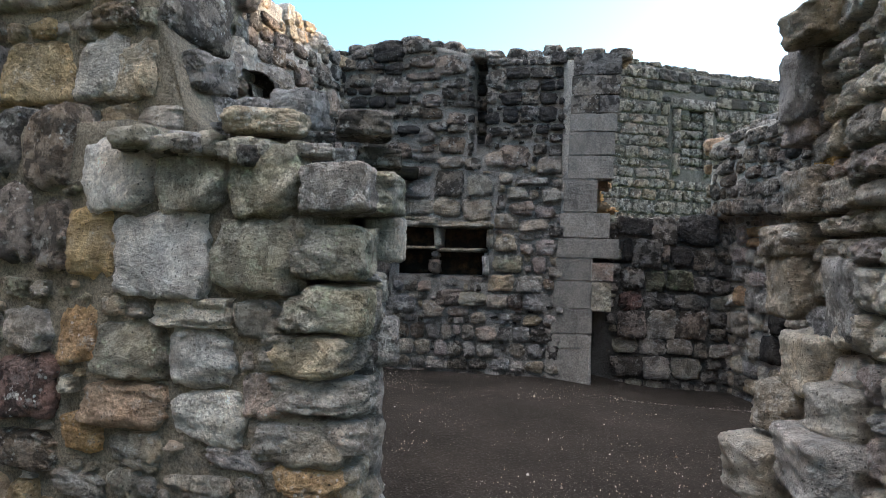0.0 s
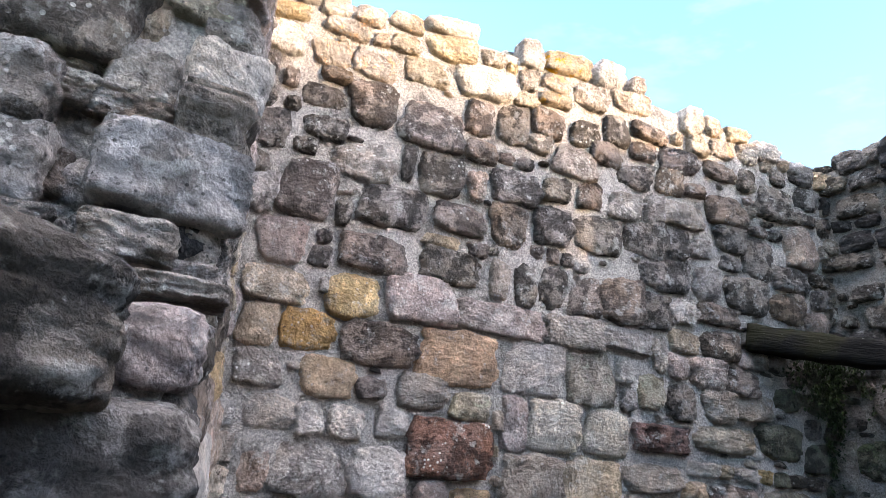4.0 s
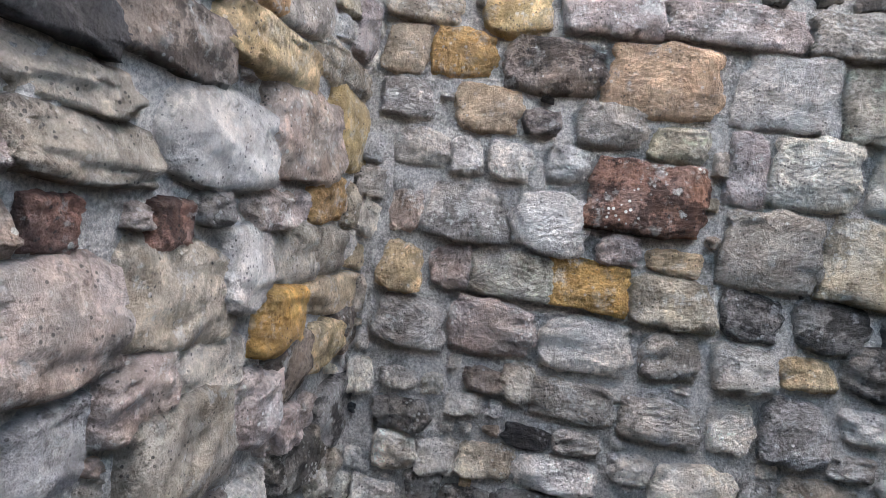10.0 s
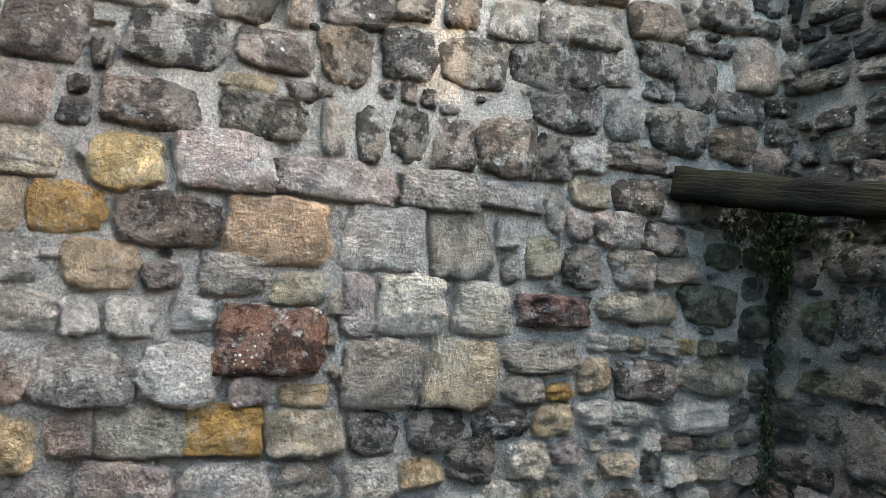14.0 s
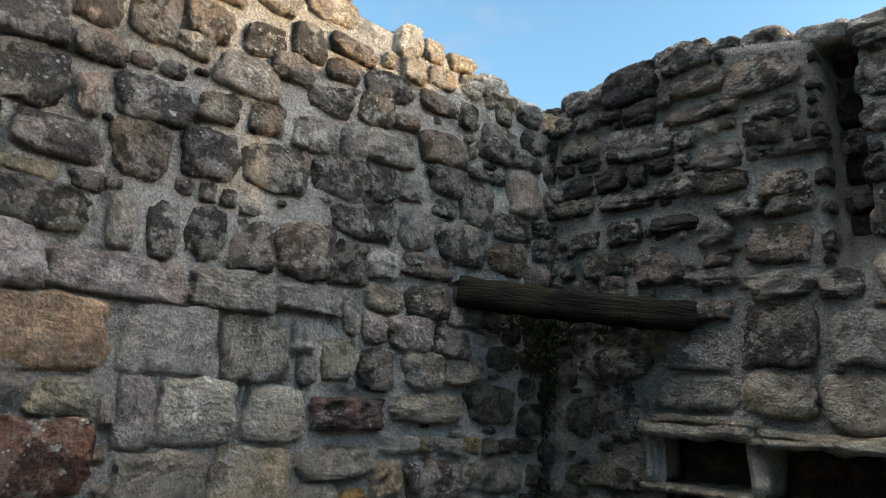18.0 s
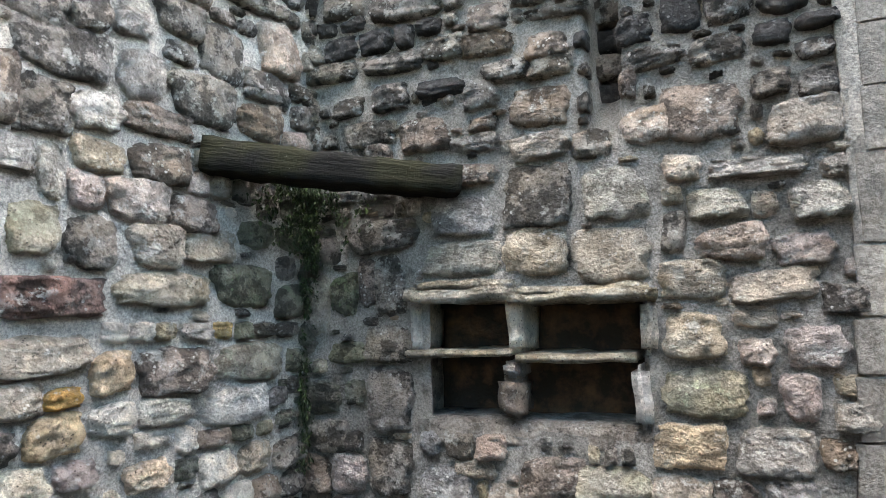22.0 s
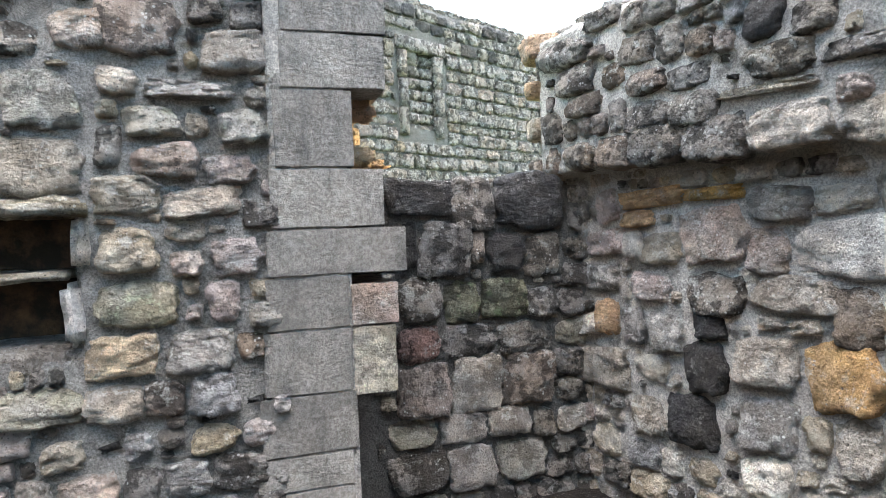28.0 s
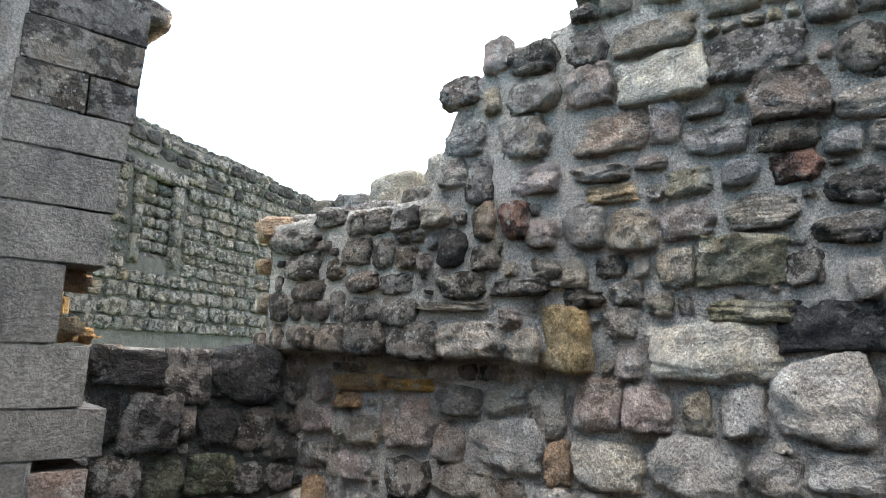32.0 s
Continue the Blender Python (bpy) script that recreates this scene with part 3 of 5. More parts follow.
    def gallets(self, count, low=0.1, high=2.6):
        """Small dark slips of stone pressed into the joints."""
        rng = self.rng
        for _ in range(count * 30):
            u, v = rng.uniform(self.u0 + 0.1, self.u1 - 0.1), rng.uniform(low, high)
            w, h = (rng.uniform(0.022, 0.04), rng.uniform(0.05, 0.1)) if rng.random() < 0.7 else (rng.uniform(0.05, 0.09), rng.uniform(0.022, 0.035))
            if count and v < self.top(u) - 0.1 and self.free(u - w / 2, u + w / 2, v - h / 2, v + h / 2):
                self.put(u, v, w, h, rng.choice("kkd"), "shard", 0.012, rng.uniform(-0.3, 0.3))
                count -= 1

    def matrix(self, s):
        u, v, w, h, tone, sort, out, spin, extra, k = s
        back = 0.09
        m = self.face.turn().to_4x4()
        m.translation = self.face.at(u, v, extra + (out - back) / 2)
        return m @ Matrix.Rotation(spin, 4, "Z") @ Matrix.Diagonal((w * 1.11, h * 1.11, out + back, 1))

    def build(self, singles=300, name="stone"):
        order = sorted(self.stones, key=lambda s: (s[0] - self.near[0]) ** 2 + (s[1] - self.near[1]) ** 2)
        for s in order[:singles]:
            ob = new(name, stone_mesh(s[5], s[9], s[4]))
            ob.parent = self.parent
            ob.matrix_basis = self.matrix(s)
        join_stones([(self.matrix(s), s[5], s[9], s[4]) for s in order[singles:]], self.parent)


def join_stones(rows, parent, name="stones"):
    if not rows:
        return
    verts, faces, idx, base = [], [], [], 0
    for m, sort, k, tone in rows:
        v, f = SHAPES[sort][k % len(SHAPES[sort])]
        a = np.array(m)
        verts.append(v @ a[:3, :3].T + a[:3, 3])
        faces += [tuple(i + base for i in q) for q in f]
        idx += [TONES.index(tone)] * len(f)
        base += len(v)
    ob = link_mesh(name, np.concatenate(verts).tolist(), faces, [STONE[t] for t in TONES], parent, indices=idx)
    tagged(ob, kind="stuff")


def loose(parent, x, y, z, w, d, h, tone, k=0, turn=0.0, tilt=(0, 0), sort="block", name="stone"):
    """A whole block with its centre at x, y, z, as a piece of parent."""
    ob = new(name, stone_mesh(sort, k, tone))
    ob.parent = parent
    ob.matrix_basis = pose(x, y, z, tilt[0], tilt[1], turn) @ Matrix.Diagonal((w, d, h, 1))
    return ob


# ---- the room: four broken walls of a roofless chamber ----
WEST = Face(-3.039, 0, 0.075, 1)
NORTH = Face(0, 6.436, 1, 0.069)
EAST = Face(1.86, 7.1, 0.367, -1)
SOUTH = Face(0, 2.22, -1, 0.12, lean=0.08)
OUTER = Face(0, 1.24, 1, -0.14)
JAMB = Face(0.166, 0, -0.36, 1)
RECESS = Face(0.60, 7.1, 1, 0.02)

west_top = profile([(1.2, 3.45), (2.3, 3.5), (3.5, 3.62), (5.1, 3.62), (6.4, 3.52)])
north_top = profile([(-2.8, 3.5), (-2.1, 3.62), (-1.5, 3.62), (-1.05, 3.5), (-0.4, 3.42), (0.0, 3.5), (0.7, 3.4)])
east_top = profile([(-0.5, 2.55), (0.4, 2.6), (1.1, 2.62), (1.25, 3.1), (1.5, 3.35), (1.85, 3.45), (2.0, 3.65), (3.0, 3.8), (6.2, 3.9)])
south_top = profile([(0.62, 1.44), (1.02, 1.46), (1.15, 1.60), (1.26, 1.74), (1.36, 2.13), (1.43, 2.45), (1.55, 2.8), (2.0, 3.3), (2.2, 3.5), (3.2, 3.62)])
outer_top = profile([(-4.5, 1.74), (-1.35, 1.72), (-1.1, 1.62), (-0.9, 1.6), (-0.6, 1.56)])

SLOT = (-1.01, -0.89, 2.35, 3.75)
AUMBRY = (-1.86, -0.82, 0.93, 1.56)
wall_west = core("wall_west", WEST, 1.0, 6.6, west_top, 0.9, MORTAR)
tagged(wall_west, "tall rubble wall of grey, buff and ochre stones in lime mortar", "wall")
wall_north = core("wall_north", NORTH, -2.75, 0.0, north_top, 0.75, MORTAR_DARK, holes=[AUMBRY], bulge=lambda u, v: -0.34 * min(1.0, max(0.0, (v - 2.25) / 0.4)) if SLOT[0] - 0.02 < u < SLOT[1] + 0.02 else 0.0)
tagged(wall_north, "soot-darkened rubble wall with a stone cupboard recess", "wall")


def overhang(u, v):
    """The upper courses of the east wall stand out over the lower ones."""
    if u > 2.1:
        return 0.0
    k = min(1.0, max(0.0, (2.1 - u) / 0.5))
    return (0.16 if v > 1.73 else 0.0) * k


wall_east = core("wall_east", EAST, -0.2, 6.2, east_top, 0.9, MORTAR, bulge=overhang)
tagged(wall_east, "broken rubble wall of mixed field stones, upper courses overhanging", "wall")
wall_south = core("wall_south", SOUTH, 0.97, 3.1, south_top, 0.6, MORTAR)
tagged(wall_south, "broken end of a thick rubble wall beside the doorway", "wall")
wall_outer = core("wall_outer", OUTER, -4.5, -0.64, outer_top, 0.45, MORTAR_WARM)
tagged(wall_outer, "outer rubble face of buff and mossy stones beside the doorway", "wall")
UPPER = Face(0, 1.50, 1, -0.1)
upper_top = profile([(-4.5, 3.6), (-2.6, 3.45), (-2.0, 3.1), (-1.6, 2.7), (-1.42, 2.3), (-1.25, 1.8), (-1.1, 1.62)])
wall_upper = core("wall_upper", UPPER, -4.5, -1.2, upper_top, 0.2, MORTAR_WARM, bottom=1.2)
tagged(wall_upper, "set-back upper courses of the broken rubble wall", "wall")
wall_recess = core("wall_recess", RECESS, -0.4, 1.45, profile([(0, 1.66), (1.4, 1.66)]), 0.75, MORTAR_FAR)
tagged(wall_recess, "low blocking wall of dark squared stones in an old opening", "wall")

RIGHT_END = Face(1.19, 0, 0, -1)
RIGHT_IN = Face(0, 2.12, -1, 0)
right_top = profile([(-3.8, 3.6), (-1.6, 3.0), (-1.0, 2.35)])
wall_right = core("wall_right", RIGHT_IN, -3.8, -1.22, right_top, 0.75, MORTAR_WARM)
tagged(wall_right, "ragged rubble wall end on the other side of the doorway", "wall")
FAR = Face(2.3, 14.47, 0.85, 0.52)
FAR_WINDOW = (-0.2, 0.46, 3.15, 4.6)
far_top = profile([(-9, 5.6), (-1, 5.5), (0.8, 5.42), (2.4, 5.48), (3.4, 5.4), (9, 5.3)])
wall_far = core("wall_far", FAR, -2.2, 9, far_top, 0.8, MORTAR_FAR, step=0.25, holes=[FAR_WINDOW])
tagged(wall_far, "high dark courtyard wall with a blocked window", "wall")
EAST_END = Face(*EAST.at(-0.2, 0)[:2], -0.939, -0.345)
# ---- floor and ground ----
def sheet(name, x0, x1, y0, y1, z, step, amp, mat):
    nx, ny = max(1, round((x1 - x0) / step)), max(1, round((y1 - y0) / step))
    verts = [(x0 + (x1 - x0) * i / nx, y0 + (y1 - y0) * j / ny, z + (floor_height(x0 + (x1 - x0) * i / nx, y0 + (y1 - y0) * j / ny) if amp else 0.0) + amp * noise.noise(Vector((i * step * 1.3, j * step * 1.3, 5)))) for j in range(ny + 1) for i in range(nx + 1)]
    faces = [(j * (nx + 1) + i, j * (nx + 1) + i + 1, (j + 1) * (nx + 1) + i + 1, (j + 1) * (nx + 1) + i) for j in range(ny) for i in range(nx)]
    return tagged(link_mesh(name, verts, faces, [mat]), kind="structure")


def fall(k):
    k = min(1.0, max(0.0, k))
    return k * k * (3 - 2 * k)


def floor_height(x, y):
    """The floor falls a little towards the north-east corner."""
    return -0.10 * fall((y - 4.6) / 1.8) - 0.17 * fall((x + 0.3) / 1.5) * fall((y - 4.8) / 1.8)


tagged(sheet("ground", -900, 900, -900, 900, -0.45, 60, 0.0, GRASS), "grass ground outside the ruin", "ground")
tagged(sheet("floor", -3.4, 3.9, -3.0, 8.6, 0.0, 0.12, 0.012, GRAVEL), "dark trodden gravel and soil floor", "floor")

def boxed(name, face, u0, u1, v0, v1, d0, d1, material, parent, label="", cut=3, amp=0.012, bevel=0.012, spin=0.0, smooth=True):
    """A worn block given along a wall face: u, v and d, its way out of the face."""
    uc, vc, dc = (u0 + u1) / 2, (v0 + v1) / 2, (d0 + d1) / 2
    bm = rough_box(u0 - uc, u1 - uc, v0 - vc, v1 - vc, d0 - dc, d1 - dc, cut, amp, bevel, seed=u0 * 13 + v0 * 7)
    for f in bm.faces:
        f.smooth = smooth
    ob = part(name, bm, material, parent, label)
    m = face.turn().to_4x4()
    m.translation = face.at(uc, vc, dc)
    ob.matrix_basis = m @ Matrix.Rotation(spin, 4, "Z")
    return ob


# ---- ashlar pier at the end of the north wall ----
pier_core = core("wall_pier", NORTH, -0.02, 0.33, profile([(0, 3.4), (0.4, 3.38)]), 0.7, MORTAR, rough=0.004, step=0.1, lift=0.02)
tagged(pier_core, "dressed ashlar pier with a broken edge, end of the wall", "wall")
PIER_COURSES = [(-0.16, 0.30, -0.35, 0.22, "g"), (-0.14, 0.30, 0.225, 0.385, "g"), (-0.115, 0.33, 0.39, 0.665, "g"), (-0.09, 0.315, 0.67, 0.965, "g"), (0.32, 0.53, 0.64, 0.965, "m"),
                (-0.07, 0.31, 0.97, 1.215, "g"), (0.32, 0.55, 0.97, 1.17, "i"), (-0.055, 0.60, 1.22, 1.435, "g"), (-0.03, 0.50, 1.44, 1.715, "g"),
                (0.0, 0.365, 1.72, 2.08, "p"), (0.04, 0.53, 2.085, 2.34, "l"), (0.05, 0.54, 2.345, 2.6, "g"), (0.055, 0.56, 2.605, 2.8, "g"), (0.06, 0.36, 2.805, 3.0, "d"), (0.365, 0.58, 2.805, 3.0, "d"),
                (0.07, 0.59, 3.005, 3.22, "d"), (0.08, 0.6, 3.225, 3.46, "d")]
for u0, u1, v0, v1, tone in PIER_COURSES:
    boxed("ashlar", NORTH, u0 + 0.003, u1, v0 + 0.003, v1, -0.62, 0.03, DRESSED if tone in "gpl" else STONE[tone], pier_core, cut=4, amp=0.006, bevel=0.004, smooth=False)
# yellow and ochre tones put the sun's gold into the broken edge
for u, v, w, h, tone, dd in ((0.43, 1.8, 0.16, 0.12, "y", -0.25), (0.40, 1.92, 0.12, 0.13, "y", -0.3), (0.45, 2.03, 0.17, 0.1, "o", -0.22), (0.46, 1.78, 0.2, 0.1, "y", -0.5), (0.52, 1.77, 0.22, 0.07, "o", -0.4)):
    boxed("broken_stone", NORTH, u - w / 2, u + w / 2, v - h / 2, v + h / 2, dd - 0.12, dd + 0.06, STONE[tone], pier_core, cut=3, amp=0.03, bevel=0.03)

# ---- stone cupboard in the north wall ----
aumbry = tagged(new("wall_cupboard"), "stone wall cupboard with four open compartments, smoke-stained and darkened for shade", "wall cupboard")
boxed("back_panel", NORTH, -1.95, -0.75, 0.85, 1.65, -0.42, -0.34, SOOT_AND_SHADE, aumbry, "smoked plaster with ochre stains, recess shade in its colour", 6, 0.02)
boxed("side_panel", NORTH, -2.02, -1.93, 0.88, 1.6, -0.4, -0.03, STONE["g"], aumbry)
boxed("side_panel", NORTH, -0.83, -0.74, 0.88, 1.6, -0.4, -0.03, STONE["g"], aumbry)
boxed("bottom_slab", NORTH, -1.95, -0.78, 0.86, 0.99, -0.4, -0.01, STONE["g"], aumbry, "", 5, 0.02, 0.02)
boxed("shelf", NORTH, -1.96, -1.41, 1.285, 1.32, -0.36, 0.06, STONE["l"], aumbry, "thin flagstone shelf", 4, 0.016, 0.008, 0.02)
boxed("shelf", NORTH, -1.40, -0.86, 1.262, 1.302, -0.36, 0.05, STONE["l"], aumbry, "thin flagstone shelf", 4, 0.016, 0.008)
boxed("upper_post", NORTH, -1.44, -1.36, 1.30, 1.58, -0.3, 0.04, STONE["p"], aumbry, "", 4, 0.02, 0.02)
boxed("lower_post", NORTH, -1.49, -1.37, 1.0, 1.19, -0.2, 0.03, STONE["n"], aumbry, "reddish stone stub", 4, 0.025, 0.03)
boxed("post_cap", NORTH, -1.47, -1.39, 1.185, 1.265, -0.2, 0.045, STONE["g"], aumbry, "", 3, 0.015, 0.02)
boxed("lintel", NORTH, -1.95, -1.40, 1.555, 1.61, -0.36, 0.09, STONE["l"], aumbry, "split flagstone lintel", 6, 0.034, 0.006, -0.035)
boxed("lintel", NORTH, -1.90, -1.38, 1.61, 1.65, -0.3, 0.07, STONE["l"], aumbry, "split flagstone lintel", 6, 0.034, 0.006, -0.045)
boxed("lintel", NORTH, -1.42, -0.76, 1.535, 1.575, -0.36, 0.09, STONE["l"], aumbry, "split flagstone lintel", 6, 0.034, 0.006, 0.02)
boxed("lintel", NORTH, -1.38, -0.80, 1.575, 1.61, -0.3, 0.06, STONE["l"], aumbry, "split flagstone lintel", 6, 0.034, 0.006, 0.0)
boxed("door_jamb", NORTH, -0.845, -0.775, 1.30, 1.54, -0.28, 0.035, STONE["p"], aumbry, "pale upright stone", 3, 0.02, 0.025)
boxed("door_jamb", NORTH, -0.885, -0.81, 0.98, 1.25, -0.26, 0.045, STONE["p"], aumbry, "pale upright stone", 3, 0.012, 0.03)
boxed("door_jamb", NORTH, -1.95, -1.89, 1.31, 1.55, -0.3, 0.03, STONE["p"], aumbry, "pale upright stone", 3, 0.015, 0.02)

# ---- blackened beam across the corner ----
beam = tagged(new("corner_beam"), "blackened old timber beam set across the corner", "beam")
b0, b1 = Vector((-2.64, 5.58, 2.245)), Vector((-1.66, 6.29, 2.14))
bm = bmesh.new()
rings = []
for i in range(25):
    k = i / 24
    h, dp = 0.084 - 0.014 * k + 0.006 * math.sin(i * 1.7), 0.1
    ring = []
    for j in range(16):
        a = 2 * math.pi * j / 16
        cx, cy = math.cos(a), math.sin(a)
        q = 1 / (abs(cx) ** 9 + abs(cy) ** 9) ** (1 / 9)
        wob = 1 + 0.10 * noise.noise(Vector((k * 9, cx * 1.3, cy * 1.3)))
        ring.append(bm.verts.new((k * (b1 - b0).length, cx * q * dp * wob, cy * q * h * wob - 0.012 * math.sin(k * 3.1))))
    rings.append(ring)
for ra, rb in zip(rings, rings[1:]):
    for j in range(16):
        bm.faces.new((ra[j], rb[j], rb[(j + 1) % 16], ra[(j + 1) % 16]))
bm.faces.new(rings[0])
bm.faces.new(rings[-1][::-1])
for f in bm.faces:
    f.smooth = True
bmesh.ops.recalc_face_normals(bm, faces=bm.faces[:])
timber = part("timber", bm, BEAM, beam)
way = b1 - b0
timber.matrix_basis = Matrix.Translation(b0) @ pose(0, 0, 0, 0, -math.degrees(math.atan2(way.z, math.hypot(way.x, way.y))), math.degrees(math.atan2(way.y, way.x)))

# ---- church beyond the wall ----
CHURCH = Face(-4.8, -6.35, -0.922, 0.387)
church = tagged(new("church"), "sunlit sandstone church nave with slate roof and arched windows", "church")


def arch_wall(parent, name, u0, u1, top, arches, mat):
    """A wall with pointed-arch openings cut through it."""
    us = sorted({u0, u1, *(a + (b - a) * k / 8 for a, b, _, _ in arches for k in range(9))})
    verts, faces = [], []
    def quad(pts):
        n = len(verts)
        verts.extend(pts)
        faces.append((n, n + 1, n + 2, n + 3))
    def arch_height(a, b, spring, crown, u):
        k = abs(2 * (u - a) / (b - a) - 1)
        return spring + (crown - spring) * math.sqrt(max(0.0, 1 - k * k))
    for p, q in zip(us, us[1:]):
        mid = (p + q) / 2
        hit = [r for r in arches if r[0] < mid < r[1]]
        if hit:
            a, b, sill, crown = hit[0]
            hp, hq = arch_height(a, b, crown - 0.45, crown, p), arch_height(a, b, crown - 0.45, crown, q)
            quad([CHURCH.at(p, 0), CHURCH.at(q, 0), CHURCH.at(q, sill), CHURCH.at(p, sill)])
            quad([CHURCH.at(p, hp), CHURCH.at(q, hq), CHURCH.at(q, top), CHURCH.at(p, top)])
            quad([CHURCH.at(p, sill), CHURCH.at(q, sill), CHURCH.at(q, sill, -0.35), CHURCH.at(p, sill, -0.35)])
            quad([CHURCH.at(q, hq), CHURCH.at(p, hp), CHURCH.at(p, hp, -0.35), CHURCH.at(q, hq, -0.35)])
        else:
            quad([CHURCH.at(p, 0), CHURCH.at(q, 0), CHURCH.at(q, top), CHURCH.at(p, top)])
    for a, b, sill, crown in arches:
        s = crown - 0.45
        quad([CHURCH.at(a, sill), CHURCH.at(a, s), CHURCH.at(a, s, -0.35), CHURCH.at(a, sill, -0.35)])
        quad([CHURCH.at(b, s), CHURCH.at(b, sill), CHURCH.at(b, sill, -0.35), CHURCH.at(b, s, -0.35)])
    quad([CHURCH.at(u0, 0, -0.6), CHURCH.at(u0, top, -0.6), CHURCH.at(u1, top, -0.6), CHURCH.at(u1, 0, -0.6)])
    quad([CHURCH.at(u0, top, -0.6), CHURCH.at(u0, top), CHURCH.at(u1, top), CHURCH.at(u1, top, -0.6)])
    return link_mesh(name, verts, faces, [mat], parent, smooth=False)


ARCHES = [(0.0, 0.95, 1.6, 4.55), (3.15, 4.05, 1.6, 4.5)]
nave = arch_wall(church, "wall", -7.0, 9.0, 5.35, ARCHES, MORTAR_WARM)
for a, b, sill, crown in ARCHES:
    win = new("window")
    win.parent = church
    boxed("pane", CHURCH, a, b, sill, crown, -0.34, -0.3, LEAD, win, "", 2, 0.002)
    boxed("mullion", CHURCH, (a + b) / 2 - 0.05, (a + b) / 2 + 0.05, sill, crown - 0.1, -0.3, -0.2, STONE["y"], win, "", 1, 0.002)
    for k in range(13):
        ang = math.pi * k / 12
        uc, vc = (a + b) / 2 - math.cos(ang) * ((b - a) / 2 + 0.1), crown - 0.45 + math.sin(ang) * 0.56
        boxed("hood_stone", CHURCH, uc - 0.09, uc + 0.09, vc - 0.08, vc + 0.08, -0.05, 0.07, STONE["y"], win, "", 1, 0.006, 0.01, ang - math.pi / 2)
    for side in (a - 0.08, b + 0.08):
        for k in range(8):
            boxed("jamb_stone", CHURCH, side - 0.09, side + 0.09, sill + k * 0.32, sill + k * 0.32 + 0.3, -0.3, 0.02, STONE["y"], win, "", 1, 0.004, 0.01)
boxed("gutter", CHURCH, -7.0, 9.0, 5.34, 5.43, 0.06, 0.18, RUST, church, "rust-red gutter", 8, 0.004, 0.02)
boxed("eaves_course", CHURCH, -7.0, 9.0, 5.24, 5.34, -0.02, 0.06, STONE["n"], church, "", 8, 0.004, 0.01)
roof = new("roof")
roof.parent = church
verts, faces, idx = [], [], []
rng = random.Random(44)
slope = Vector((0, 0, 0.80)) - CHURCH.N * 0.60
out_roof = Vector((0, 0, 0.60)) + CHURCH.N * 0.80
for r in range(24):
    u = -7.0 - rng.uniform(0, 0.2)
    while u < 9.0:
        w = rng.uniform(0.22, 0.34)
        p = CHURCH.at(u, 5.4, 0.16) + slope * (r * 0.19) + out_roof * rng.uniform(0.02, 0.035)
        n = len(verts)
        e = slope * 0.21
        a, b = p, p + CHURCH.U * (w - 0.012)
        verts += [a, b, b + e - out_roof * 0.02, a + e - out_roof * 0.02, a - out_roof * 0.025, b - out_roof * 0.025]
        faces += [(n, n + 1, n + 2, n + 3), (n + 4, n + 5, n + 1, n)]
        u += w
n = len(verts)
verts += [CHURCH.at(-7, 5.38, 0.1), CHURCH.at(9, 5.38, 0.1), CHURCH.at(9, 5.38, 0.1) + slope * 4.6, CHURCH.at(-7, 5.38, 0.1) + slope * 4.6]
faces.append((n, n + 1, n + 2, n + 3))
tagged(link_mesh("slate_covering", verts, faces, [SLATE], roof, smooth=False), kind="stuff")
TOWER = Face(-12.1, -8.9, -0.922, 0.387)
TOWER_SIDE = Face(-12.1, -8.9, 0.387, 0.922)
tower = tagged(new("church_tower"), "tall sunlit sandstone church tower", "tower")
tower_wall = boxed("wall", TOWER, 0.0, 5.0, -0.5, 17.0, -5.0, 0.0, MORTAR_WARM, tower, "", 2, 0.02, 0.05)

# ---- blocked window in the far wall ----
blocked = tagged(new("window_1"), "blocked rectangular window with dressed surround", "window", kind="structure")
for u0, u1, v0, v1, tone in ((-0.45, 0.75, 4.6, 4.85, "d"), (-0.42, -0.2, 4.1, 4.6, "d"), (-0.40, -0.2, 3.6, 4.1, "d"), (-0.42, -0.2, 3.1, 3.6, "d"), (0.46, 0.68, 4.0, 4.6, "d"), (0.46, 0.7, 3.5, 4.0, "d"), (0.46, 0.66, 3.1, 3.5, "d")):
    boxed("surround_stone", FAR, u0, u1 - 0.01, v0 + 0.01, v1, -0.3, 0.05, STONE["d"], blocked, "", 2, 0.01)
for r in range(7):
    for k in range(2):
        boxed("blocking_stone", FAR, -0.19 + 0.33 * k, 0.13 + 0.33 * k, 3.15 + r * 0.205, 3.335 + r * 0.205, -0.3, -0.03, STONE["d"], blocked, "", 2, 0.012, 0.02)


# ---- pebbles on the trodden floor ----
rng = random.Random(5)
pv, pf, pi = [], [], []
for k in range(10000):
    x, y = rng.uniform(-2.7, 2.6), rng.uniform(2.2, 6.9) if k % 4 else rng.uniform(-1.0, 6.9)
    if rng.random() < 0.45:
        x = WEST.at(y, 0).x + abs(rng.gauss(0, 0.5))
    s = rng.uniform(0.002, 0.0055) * (2.4 if rng.random() < 0.04 else 1)
    base, turn = len(pv), rng.uniform(0, 6)
    for q in range(5):
        ang = turn + q * 1.257
        pv.append((x + math.cos(ang) * s * rng.uniform(0.7, 1.2), y + math.sin(ang) * s * rng.uniform(0.7, 1.2), floor_height(x, y) - 0.004))
    pv.append((x, y, floor_height(x, y) + s * 0.9 + 0.012 * noise.noise(Vector((x, y, 0)))))
    pf += [(base + q, base + (q + 1) % 5, base + 5) for q in range(5)]
    pi += [rng.choice((0, 0, 1, 2, 3))] * 5
